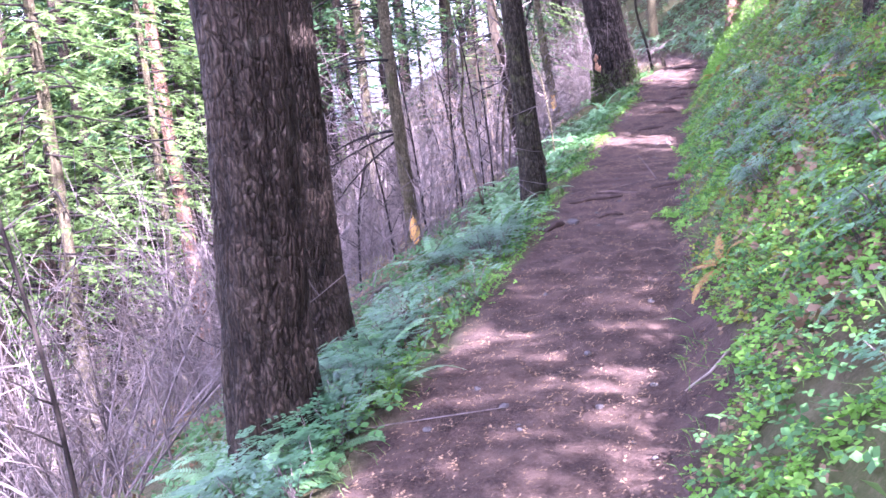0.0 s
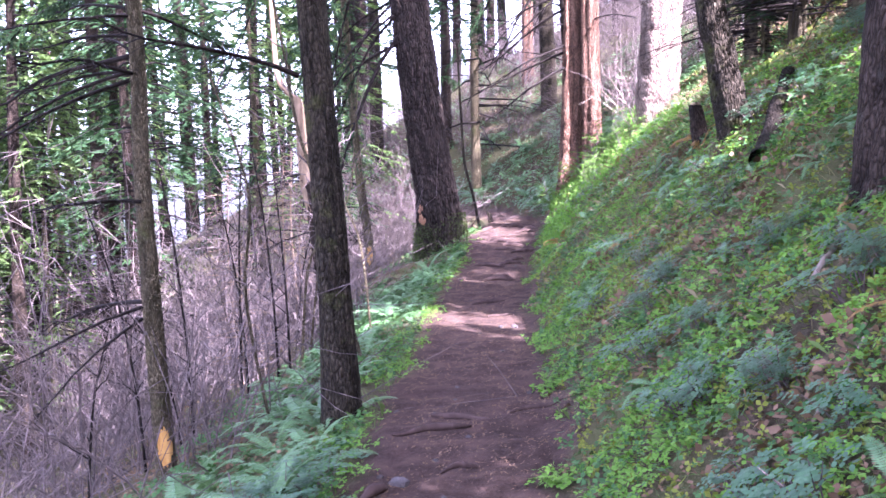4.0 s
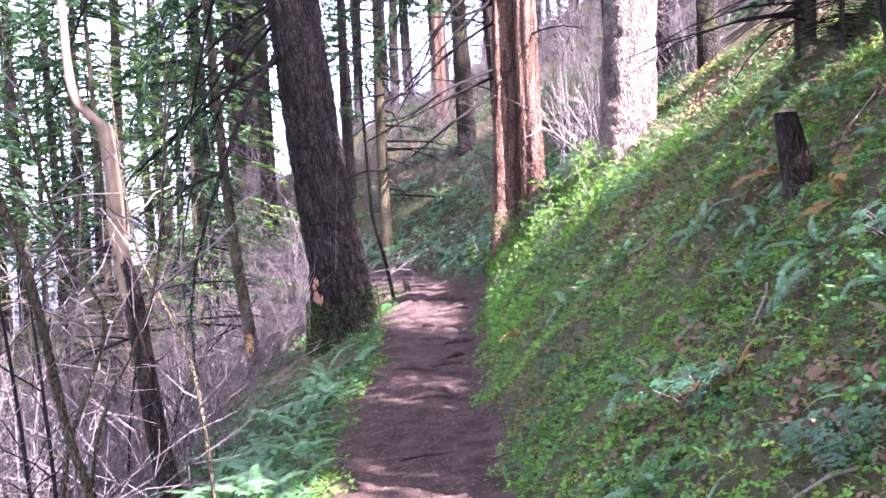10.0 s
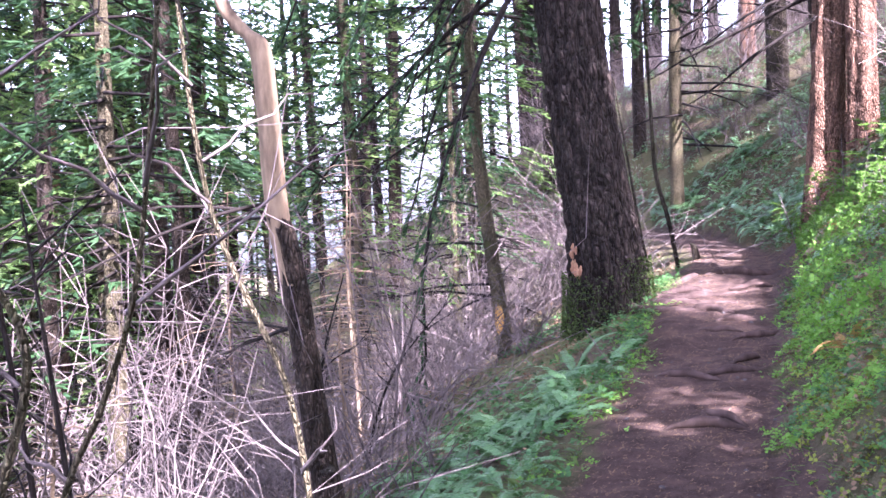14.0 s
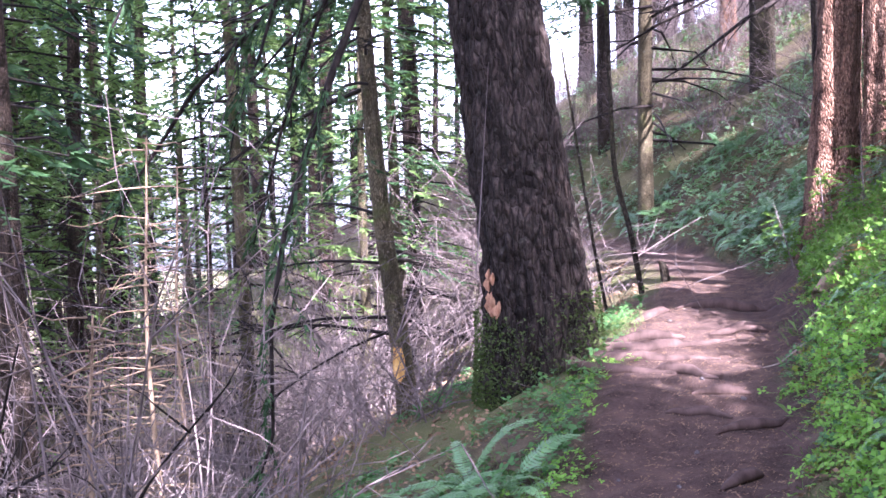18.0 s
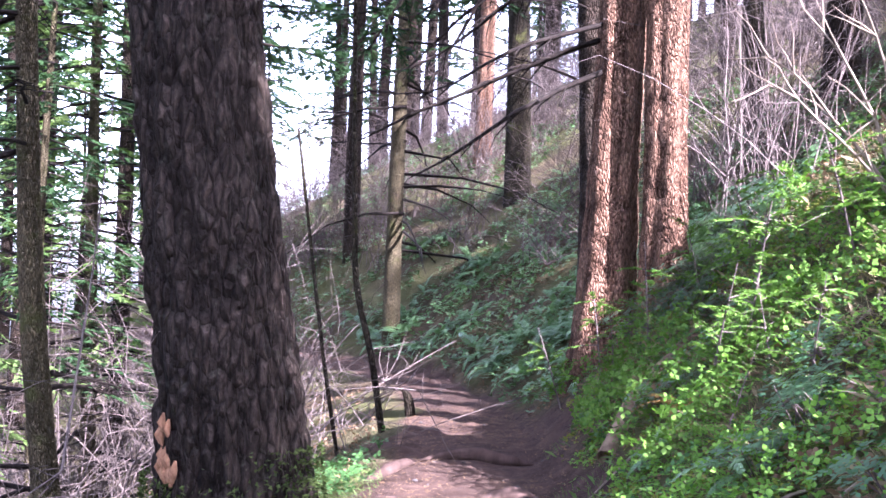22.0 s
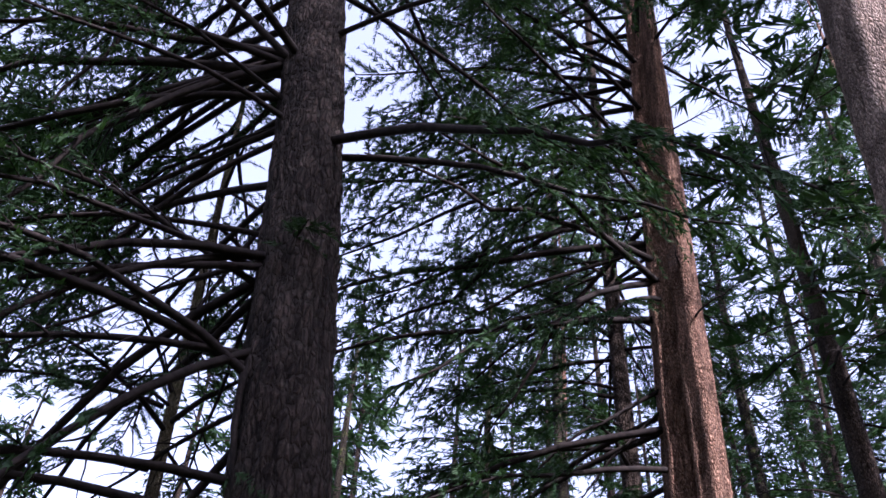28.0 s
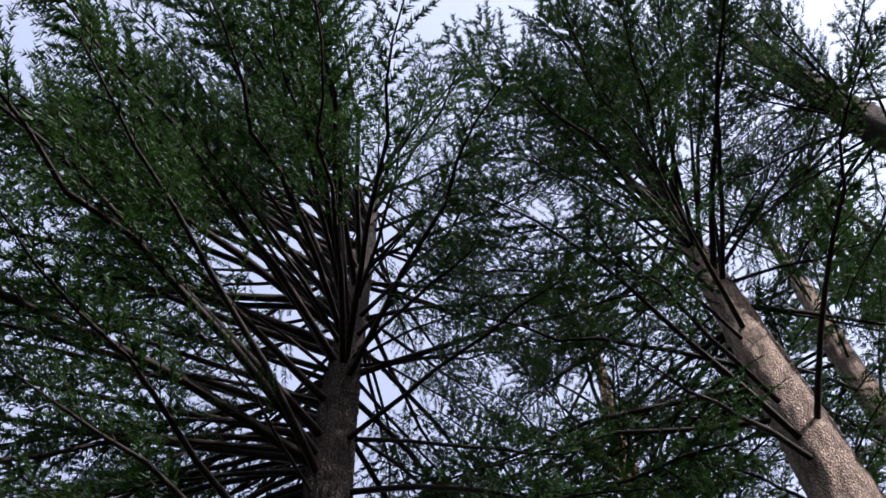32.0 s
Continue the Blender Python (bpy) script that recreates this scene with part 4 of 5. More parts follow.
def slope_tilt(x, y):
    e = 0.12
    dx, dy = (z_at(x + e, y) - z_at(x - e, y)) / (2 * e), (z_at(x, y + e) - z_at(x, y - e)) / (2 * e)
    n = Vector((-dx * 0.6, -dy * 0.6, 1)).normalized()
    return Vector((0, 0, 1)).rotation_difference(n).to_matrix().to_4x4()


def fern(x, y, size, count, label="green sword fern on the forest slope", meshes=None):
    t = thing("sword_fern", Matrix.Translation((x, y, z_at(x, y) - 0.01)) @ slope_tilt(x, y), label, "fern", "ferns along the path")
    for k in range(count):
        a = k * 2 * math.pi / count + rf.uniform(-0.4, 0.4)
        sc = size * rf.uniform(0.7, 1.15)
        m = Euler((rf.uniform(-0.35, 0.35), -rf.uniform(-0.1, 0.55), a)).to_matrix().to_4x4() @ Matrix.Diagonal((sc, sc, sc, 1))
        part("frond", (meshes or FRONDS)[rf.integers(len(meshes or FRONDS))], t, m)


def place(s, a):
    """A point s metres to the right of the path, a metres along it."""
    acc = a + 12
    for (x0, y0), (x1, y1) in zip(LINE[:-1], LINE[1:]):
        ln = math.hypot(x1 - x0, y1 - y0)
        if acc <= ln:
            dx, dy = (x1 - x0) / ln, (y1 - y0) / ln
            return x0 + dx * acc + dy * s, y0 + dy * acc - dx * s
        acc -= ln
    return LINE[-1]


for k in range(105):      # verge below the path
    a = rf.uniform(2.2, 20.3)
    x, y = place(-rf.uniform(0.78, 1.75) - 0.1 * (k % 3), a)
    fern(x, y, rf.uniform(0.55, 1.0), int(rf.integers(7, 10)), "glossy green sword fern on the path verge")
for k in range(92):      # bank above the path
    a = rf.uniform(2.5, 24)
    x, y = place(rf.uniform(0.8, 3.2), a)
    fern(x, y, rf.uniform(0.3, 0.48) if a < 10 else rf.uniform(0.35, 0.7), int(rf.integers(5, 8)), "sword fern among clover on the bank")
for k in range(110):      # slope round the bend
    x, y = place(rf.uniform(0.75, 3.0) * (1 if k % 3 else 1.6), rf.uniform(26.0, 38))
    fern(x, y, rf.uniform(0.7, 1.15), int(rf.integers(6, 9)), "blue-green sword fern on the shaded slope")
fern(0.1, 5.45, 0.8, 6, "withered yellow fern at the path edge", DRY_FRONDS)
for k in range(12):
    x, y = place(rf.uniform(0.9, 2.6), rf.uniform(6, 25))
    fern(x, y, rf.uniform(0.7, 1.1), 6, "withered brown fern on the bank", DRY_FRONDS)
fern(0.62, 22.4, 0.7, 6, "sunlit sword fern on the bank")
fern(0.75, 21.2, 0.7, 7, "sunlit sword fern on the bank")


def leaf_carpet(name, label, category, material, n, s_lo, s_hi, a_lo, a_hi, size, lift, seed, leaflets=3, clump=0.55, flat=0.35, bias=1.0, on_verge=True):
    """Small leaves over the ground in clumps; one sheet of growth."""
    r = np.random.default_rng(seed)
    s = s_lo + (s_hi - s_lo) * r.random(n * 3) ** bias
    a = r.uniform(a_lo, a_hi, n * 3)
    keep = LUMP(s * 1.9 + seed, a * 1.6 + seed * 3, 64) * 0.6 + LUMP(s * 5 + seed, a * 5 + seed * 3, 64) * 0.4 > clump + 0.25 * (r.random(n * 3) - 0.5)
    s, a = s[keep][:n], a[keep][:n]
    xy = np.array([place(p, q) for p, q in zip(s, a)])
    if on_verge:
        out_ = np.abs(s) > path_edge(xy[:, 0], xy[:, 1], a) + r.normal(-0.02, 0.05, len(s))
        xy = xy[out_]
    z = land(xy[:, 0], xy[:, 1])
    c = np.stack([xy[:, 0], xy[:, 1], z + lift * (0.3 + r.random(len(z)))], -1)
    m = len(c)
    up = r.normal(0, flat, (m, 3)) + np.array((-0.25, 0, 1.0))
    up /= np.linalg.norm(up, axis=1)[:, None]
    e1 = np.cross(up, r.normal(0, 1, (m, 3)))
    e1 /= np.linalg.norm(e1, axis=1)[:, None]
    e2 = np.cross(up, e1)
    sz = size * r.uniform(0.55, 1.4, (m, 1))
    out = []
    for k in range(leaflets):
        th = 2 * math.pi * k / leaflets + r.normal(0, 0.2, (m, 1))
        d = np.cos(th) * e1 + np.sin(th) * e2 + 0.15 * up * r.normal(0, 1, (m, 1))
        w = -np.sin(th) * e1 + np.cos(th) * e2
        out.append(np.stack([c, c + d * sz * 0.6 + w * sz * 0.42, c + d * sz * 1.1, c + d * sz * 0.6 - w * sz * 0.42], 1))
    v = np.stack(out, 1).reshape(-1, 3)
    me = mesh(name, v, np.arange(len(v)).reshape(-1, 4), material, False)
    tagged(new(name, me), label, category, kind="stuff")


leaf_carpet("clover", "bright green clover covering the bank", "clover", M_CLOVER, 50000, 0.3, 3.3, 0.5, 24, 0.0225, 0.05, 1, clump=0.46, bias=1.7)
leaf_carpet("clover", "bright green clover strip along the path edge", "clover", M_CLOVER, 4200, -0.95, -0.35, 4, 23.5, 0.022, 0.04, 2, clump=0.5)
leaf_carpet("ground_ivy", "dark glossy leaves creeping over the bank", "ground cover", M_IVY, 24000, 0.5, 4.5, 0.5, 30, 0.026, 0.1, 3, clump=0.46)
leaf_carpet("ground_ivy", "dark leaves on the shaded verge below the path", "ground cover", M_IVY, 9000, -2.6, -0.62, 1, 26, 0.034, 0.1, 4, clump=0.45)
leaf_carpet("moss", "yellow-green moss on the bank", "moss", M_MOSS, 18000, 0.6, 4.5, 4, 26, 0.022, 0.03, 5, 3, 0.45, 0.8)
leaf_carpet("leaf_litter", "dry brown leaf litter on the slope", "leaf litter", M_LITTER, 24000, 0.5, 5, 0.5, 34, 0.026, 0.03, 6, 2, 0.5, 0.5)
leaf_carpet("leaf_litter", "dry brown leaf litter under the bare shrubs", "leaf litter", M_LITTER, 16000, -8, -0.9, 0.5, 34, 0.035, 0.03, 7, 2, 0.35, 0.5)
leaf_carpet("leaf_litter", "patches of fallen brown leaves and dead fern on the bank", "leaf litter", M_LITTER, 9000, 0.9, 4.5, 3, 26, 0.045, 0.04, 16, 2, 0.6, 0.7)
leaf_carpet("needle_litter", "fallen needles strewn over the path", "leaf litter", M_LITTER, 17000, -0.66, 0.66, 1.5, 29, 0.012, 0.006, 8, 2, 0.3, 0.2, on_verge=False)
leaf_carpet("low_shrubs", "dense low green growth on the slope round the bend", "ground cover", M_FERN, 16000, 0.6, 7, 27, 44, 0.05, 0.18, 9, 3, 0.4)


def blades(name, label, material, n, s_lo, s_hi, a_lo, a_hi, length, seed, clump=0.5):
    """Thin bent blades of grass hanging down the slope, in tufts."""
    r = np.random.default_rng(seed)
    s, a = r.uniform(s_lo, s_hi, n * 3), r.uniform(a_lo, a_hi, n * 3)
    keep = LUMP(s * 2.3 + seed, a * 2.1 + seed * 5, 64) * 0.5 + LUMP(s * 7 + seed, a * 7 + seed, 64) * 0.5 > clump
    s, a = s[keep][:n], a[keep][:n]
    xy = np.array([place(p, q) for p, q in zip(s, a)])
    c = np.stack([xy[:, 0], xy[:, 1], land(xy[:, 0], xy[:, 1]) - 0.01], -1)
    m = len(c)
    d = r.normal(0, 0.45, (m, 3)) + np.array((-0.45, -0.1, 0.75))
    d /= np.linalg.norm(d, axis=1)[:, None]
    w = np.cross(d, r.normal(0, 1, (m, 3)))
    w *= 0.0019 / (np.linalg.norm(w, axis=1)[:, None] + 1e-9)
    ln = length * r.uniform(0.5, 1.4, (m, 1))
    knee = c + d * ln * 0.55
    tip = c + d * ln * 0.85 + np.array((-0.25, -0.05, -0.12)) * ln
    v = np.stack([c - w, c + w, knee + w * 0.8, tip, knee - w * 0.8], 1).reshape(-1, 3)
    tagged(new(name, mesh(name, v, np.arange(len(v)).reshape(-1, 5), material, False)), label, "grass", kind="stuff")


blades("dry_grass", "straw-coloured dry grass on the crest of the bank", M_STRAW, 7000, 1.1, 3.2, 17, 25.5, 0.15, 21, 0.5)
blades("dry_grass", "dry grass stems scattered over the bank", M_STRAW, 3500, 1.2, 4.2, 5, 17, 0.12, 22, 0.6)
blades("grass", "thin green grass hanging down the bank", M_GRASS, 14000, 0.55, 4.0, 1, 25, 0.1, 23, 0.5)
blades("grass", "thin grass on the verge below the path", M_GRASS, 5000, -1.6, -0.6, 1, 25, 0.14, 24, 0.5)


def holly_mesh(seed):
    """A low evergreen shrub: short stems, each with leaves of paired leaflets."""
    r = np.random.default_rng(seed)
    wood, leaf = Soup(), Soup()
    for k in range(13):
        azm, out = r.uniform(0, 6.28), r.uniform(0.05, 0.22)
        foot = r.normal(0, 0.08, 3) * (1, 1, 0)
        top = foot + np.array((math.cos(azm) * out, math.sin(azm) * out, r.uniform(0.12, 0.34)))
        wood.bar([foot - (0, 0, 0.05), 0.5 * (foot + top) + (0, 0, 0.03), top], (0.006, 0.005, 0.003), 4)
        for j in range(4):
            b = azm + r.uniform(-2.4, 2.4)
            d = np.array((math.cos(b), math.sin(b), r.uniform(-0.1, 0.45)))
            side = np.array((-math.sin(b), math.cos(b), 0))
            ln = r.uniform(0.13, 0.22)
            for u in (0.35, 0.6, 0.85):
                for sg in (-1, 1):
                    p = top + d * ln * u - np.array((0, 0, 0.25 * ln * u * u))
                    e = unit(0.45 * d + sg * side + (0, 0, r.uniform(-0.3, 0.1)))
                    q, f = e * r.uniform(0.045, 0.065), unit(np.cross(e, (0, 0, 1))) * 0.016
                    leaf.put([p, p + q * 0.35 + f, p + q * 0.7 + f * 0.8, p + q, p + q * 0.7 - f * 0.8, p + q * 0.35 - f], [(0, 1, 2, 3, 4, 5)])
    return wood.mesh("stem", M_TWIG), s_mesh(leaf, "leaf", M_GRAPE)


HOLLY = [holly_mesh(700 + k) for k in range(4)]


def holly(x, y, sc, label):
    t = thing("holly_grape", Matrix.Translation((x, y, z_at(x, y))) @ slope_tilt(x, y) @ Euler((0, 0, rf.uniform(0, 6.28))).to_matrix().to_4x4() @ Matrix.Diagonal((sc, sc, sc, 1)), label, "shrub", "low evergreen shrubs")
    w, f = HOLLY[rf.integers(4)]
    part("stem", w, t)
    part("leaf", f, t, kind="stuff")


for k in range(46):
    x, y = place(-rf.uniform(0.75, 1.5), rf.uniform(2.0, 8.5))
    holly(x, y, rf.uniform(0.45, 0.75), "glossy blue-green low shrub on the path verge")
for k in range(80):
    x, y = place(rf.uniform(0.95, 3.4), rf.uniform(2.5, 13))
    holly(x, y, rf.uniform(0.32, 0.62), "glossy dark evergreen shrub on the bank")
for k in range(26):
    x, y = place(rf.uniform(1.25, 2.6), rf.uniform(24.5, 28))
    holly(x, y, rf.uniform(0.6, 0.95), "dark leafy shrub at the foot of the cedars")


for k in range(16):
    x, y = place(rf.uniform(1.1, 2.6), rf.uniform(20, 25))
    holly(x, y, rf.uniform(0.45, 0.7), "sunlit evergreen shrub on the bank")


def shrub_stems(seed, stems, tall, spread):
    """The single stems of a leafless shrub, each with its twigs."""
    r = np.random.default_rng(seed)
    out_ = []
    for k in range(stems):
        s = Soup()
        azm, out = r.uniform(0, 6.28), r.uniform(0.1, 1.0)
        d = np.array((math.cos(azm), math.sin(azm), 0))
        h = tall * r.uniform(0.5, 1.15)
        t = np.linspace(0, 1, 6)
        jit = r.normal(0, 0.05 * h, (6, 3)).cumsum(0) * 0.5
        p = r.normal(0, 0.28, 3) * (1, 1, 0) + np.outer(t + 0.5 * t**2, d * spread * 1.5 * out) + np.outer(h * (t - 0.35 * t**2 * out), (0, 0, 1)) + jit * t[:, None]
        s.bar(p, 0.005 * r.uniform(0.4, 1.7) * (1.12 - t) + 0.0015, 3)
        for q in range(5):
            i = r.integers(1, 6)
            w = unit(r.normal(0, 1, 3) + d * 0.7 + np.array((0, 0, 0.5)))
            ln = h * r.uniform(0.15, 0.4)
            u = np.linspace(0, 1, 3)
            s.bar(p[i] + np.outer(u * ln, w) + r.normal(0, 0.06 * ln, (3, 3)) * u[:, None], 0.003 * (1.1 - u) + 0.001, 3)
        out_.append(s)
    return out_


SHRUBS = []
for k, (h, sp) in enumerate(((1.9, 0.8), (2.4, 0.7), (1.5, 1.1), (2.8, 1.0), (1.2, 0.9))):
    each = shrub_stems(500 + k, 24, h, sp)
    both = Soup()
    for s in each:
        both.v.extend(s.v)
        both.f.extend((np.asarray(f) + both.n).tolist() for f in s.f)
        both.n += s.n
    SHRUBS.append((both.mesh("stems", M_TWIG), [s.mesh("stem", M_TWIG) for s in each]))


def bare_shrub(x, y, m, label, group, near):
    t = thing("bare_shrub", Matrix.Translation((x, y, z_at(x, y) - 0.05)) @ m, label, "shrub", group)
    whole, each = SHRUBS[rs.integers(5)]
    if near:
        for me in each:
            part("stem", me, t)
    else:
        part("stems", whole, t, kind="stuff")


rs = np.random.default_rng(31)
for k in range(140):
    off = -rs.uniform(2.0, 9.5) * (1 if k % 3 else 0.7)
    x, y = place(off, rs.uniform(3.5, 36))
    m = Euler((rs.normal(0, 0.12), rs.normal(0.05, 0.12), rs.uniform(0, 6.28))).to_matrix().to_4x4() @ Matrix.Diagonal((*(rs.uniform(0.8, 1.3),) * 3, 1))
    bare_shrub(x, y, m, "leafless tangled shrub with pale purplish-grey stems", "bare shrubs below the path", off > -5.2 and y < 27)
for k in range(190):      # brush on the slope ahead
    x, y = place(rs.uniform(2.0, 13), rs.uniform(25, 46))
    bare_shrub(x, y, Euler((0, 0, rs.uniform(0, 6.28))).to_matrix().to_4x4(), "leafless brown brush on the slope ahead", "brush on the slope", False)

# bleached dead sapling, all twigs
rd = np.random.default_rng(8)
for x, y, top in ((-4.15, 21.0, 1.5), (-4.55, 22.2, 1.3), (-3.75, 19.6, 0.5), (-5.0, 20.0, 1.2), (-3.6, 15.2, 0.3)):
    sap = thing("dead_sapling", Matrix.Translation((x, y, z_at(x, y))), "bleached dead sapling bristling with fine bare twigs", "dead tree", "dead saplings below the path")
    hs = top - z_at(x, y)
    v_, f_ = tube(np.stack([0.03 * np.sin(np.arange(8)), 0.03 * np.cos(np.arange(8)), np.linspace(-0.1, hs, 8)], -1), np.linspace(0.026, 0.006, 8), 6)
    part("stem", mesh("stem", v_, f_, M_SNAG), sap)
    for k in range(60):
        z = rd.uniform(0.1, hs)
        a = rd.uniform(0, 6.28)
        ln = rd.uniform(0.35, 0.9) * (1.1 - 0.55 * z / hs)
        u = np.linspace(0, 1, 6)
        p = np.outer(u * ln, (math.cos(a), math.sin(a), 0.1)) + np.outer(z - 0.25 * ln * u**2, (0, 0, 1)) + rd.normal(0, 0.03, (6, 3)) * u[:, None]
        v_, f_ = tube(p, 0.006 * (1.1 - u) + 0.001, 3)
        part("twig", mesh("twig", v_, f_, M_SNAG), sap)


# ---- stump, logs, roots, stones, sticks ----
stump = thing("tree_stump", Matrix.Translation((1.62, 14.45, z_at(1.62, 14.45) - 0.12)), "small grey broken stump on the green bank", "stump")
sp_ax = [tuple(np.array(stump.matrix_basis.translation) + d) for d in ((0, 0, 0), (-0.02, 0, 0.2), (-0.05, 0, 0.42), (-0.08, 0, 0.6))]
bark_trunk("bark", sp_ax, (0.1, 0.08, 0.075, 0.062), stump, M_FIR, 131, sides=40, rings=60, plates=9, depth=0.08, flare=0.3)
v_, f_ = tube([(-0.08, 0, 0.585), (-0.085, 0, 0.615), (-0.09, 0, 0.63)], (0.062, 0.05, 0.001), 14)
part("broken_top", mesh("broken_top", v_, f_, M_SNAG), stump, label="pale splintered break")


def lying(name, pts, radii, material, label, category, sides=8, sink=0.3, group=""):
    """A stick, log or root that follows the ground."""
    p = spline([(x, y, 0) for x, y in pts], 14)
    r = np.interp(np.linspace(0, 1, 14), np.linspace(0, 1, len(radii)), radii)
    p[:, 2] = land(p[:, 0], p[:, 1]) + r * (1 - 2 * sink)
    o = p[0].copy()
    t = thing(name, Matrix.Translation(o), label, category, group)
    jag = np.random.default_rng(int(abs(o[0] * 100 + o[1] * 10)))
    v, f = tube(p - o, r * jag.uniform(0.88, 1.12, 14), sides)
    part("wood", mesh("wood", v, f, material), t)
    return t


lying("mossy_log", [(1.25, 10.4), (1.6, 11.6), (2.1, 12.9)], (0.075, 0.085, 0.06), M_FIR_MOSS, "moss-covered fallen log on the bank", "log", 10, 0.15)
lying("fallen_stick", [(0.82, 7.75), (1.0, 7.95), (1.25, 8.2)], (0.014, 0.014, 0.01), M_STICK, "reddish broken stick on the bank", "stick", 6, -0.6)
lying("fallen_log", [(0.45, 23.2), (0.85, 23.9), (1.3, 24.3)], (0.06, 0.065, 0.045), M_SNAG, "sun-bleached split log on the bank", "log", 9, 0.2)
for k in range(80):
    x, y = place(rs.uniform(0.7, 3.2), rs.uniform(3, 24))
    a, ln = rs.uniform(0, 3.14), rs.uniform(0.2, 0.6)
    lying("fallen_stick", [(x, y), (x + ln * 0.5 * math.cos(a), y + ln * 0.5 * math.sin(a)), (x + ln * math.cos(a + 0.25), y + ln * math.sin(a + 0.25))], (0.006, 0.008, 0.004), M_STICK, "thin grey twig lying on the bank", "stick", 5, -0.8, "twigs on the bank")
for x, y, a, ln, r in ((-0.95, 9.4, 0.3, 0.5, 0.022), (-0.8, 9.75, 2.7, 0.45, 0.02), (-0.3, 9.9, 0.2, 0.35, 0.015), (-1.15, 8.1, 1.2, 0.3, 0.025), (-0.75, 8.6, 0.4, 0.22, 0.015),
                       (-0.62, 17.9, 0.1, 0.5, 0.03), (-0.5, 18.1, 2.4, 0.4, 0.025), (-0.45, 19.3, 0.2, 0.42, 0.028), (-0.75, 19.2, 2.9, 0.5, 0.03), (-0.3, 19.75, 1.0, 0.4, 0.03),
                       (-0.6, 21.9, 2.7, 0.55, 0.035), (-0.35, 21.4, 0.3, 0.4, 0.03), (-0.2, 20.7, 0.6, 0.5, 0.03), (-0.5, 20.9, 3.0, 0.4, 0.025), (-0.14, 23.4, 0.2, 0.5, 0.04), (-0.9, 23.1, 0.4, 0.7, 0.04),
                       (-0.55, 14.4, 0.3, 0.3, 0.014), (-0.7, 15.6, 0.2, 0.4, 0.018), (-0.25, 24.9, 0.15, 0.9, 0.05), (-0.9, 24.4, 0.8, 0.5, 0.04)):
    dx, dy = math.cos(a) * ln, math.sin(a) * ln
    lying("tree_root", [(x - dx / 2, y - dy / 2), (x - dx * 0.1, y - dy * 0.1 + 0.05), (x + dx / 4, y + dy / 4 + 0.02), (x + dx / 2, y + dy / 2)], (0.008, 1.3 * r, 1.2 * r, 0.006), M_ROOT, "worn tree root crossing the dirt path", "root", 8, 0.2, "roots across the path")
for a, ln in ((-0.35, 1.0), (0.1, 1.2), (-0.8, 0.9), (0.55, 0.8)):
    x, y = -1.72 + 0.42 * math.cos(a), 22.65 + 0.42 * math.sin(a)
    lying("tree_root", [(x, y), (x + 0.4 * ln * math.cos(a), y + 0.4 * ln * math.sin(a)), (x + ln * math.cos(a + 0.3), y + ln * math.sin(a + 0.3))], (0.09, 0.055, 0.012), M_ROOT, "thick root running from the great fir to the path", "root", 9, 0.35, "roots of the great fir")

ROCKS = []
for k in range(4):
    bm = bmesh.new()
    bmesh.ops.create_icosphere(bm, subdivisions=2, radius=1)
    for v in bm.verts:
        v.co *= 1 + 0.35 * noise.noise(v.co * 1.3 + Vector((k * 7, 0, 0)))
        v.co.z *= 0.6
    me = bpy.data.meshes.new("stone")
    bm.to_mesh(me)
    bm.free()
    me.materials.append(M_ROCK)
    ROCKS.append(me)


def rock(x, y, r):
    ob = new("stone", ROCKS[rs.integers(4)])
    ob.matrix_basis = Matrix.Translation((x, y, z_at(x, y) + 0.1 * r)) @ Euler((0, 0, rs.uniform(0, 6))).to_matrix().to_4x4() @ Matrix.Diagonal((r, r * 0.8, r, 1))
    tagged(ob, "small grey stone half sunk in the path", "stone", "stones on the path")


rock(-0.41, 13.69, 0.045)
rock(-0.55, 13.75, 0.035)
rock(-1.05, 8.35, 0.06)
for k in range(70):
    x, y = place(rs.uniform(-0.55, 0.6), rs.uniform(2.5, 28))
    rock(x, y, rs.uniform(0.008, 0.024))

# torn bark patches
def torn(axis, z0, z1, r, parent, turn):
    p0, p1 = axis_at(axis, z0), axis_at(axis, z1)
    o = np.array(parent.matrix_basis.translation)
    t = np.linspace(0, 1, 10)[:, None]
    pts = p0 + (p1 - p0) * t - o + np.array((math.cos(turn), math.sin(turn), 0)) * r * 0.2
    v, f = tube(pts, r * np.sin(np.linspace(0.15, 3.0, 10)) ** 0.4 * 0.86, 14)
    part("torn_wood", mesh("torn_wood", v, f, M_TORN), parent, label="bare orange wood where the bark is torn off")


torn(B_AX, -1.05, -0.35, 0.078, b_tree, -1.2)
torn(F_AX, -1.1, -0.15, 0.1, f_tree, -1.3)

# slim leaning stems beside the bend
for ax, r in (([(-1.05, 26.9, -0.45), (-1.2, 26.9, 0.4), (-1.37, 26.9, 1.1), (-1.42, 26.9, 1.9), (-1.5, 26.9, 4)], 0.035), ([(-0.8, 28.2, -0.5), (-0.85, 28.2, -0.15), (-0.9, 28.2, -0.05)], 0.062), ([(-1.4, 26.2, -0.6), (-1.6, 26.2, 0.5), (-1.9, 26.2, 2.5)], 0.02)):
    nm, lb, ct = ("leaning_stem", "slim bare stem leaning beside the path", "sapling") if r < 0.06 else ("broken_stub", "short weathered stub beside the path", "stump")
    tree(nm, ax, (r, r * 0.9, r * 0.6), M_FIR_MOSS, lb, ct, 141, sides=12, rings=50, plates=5, depth=0.05)


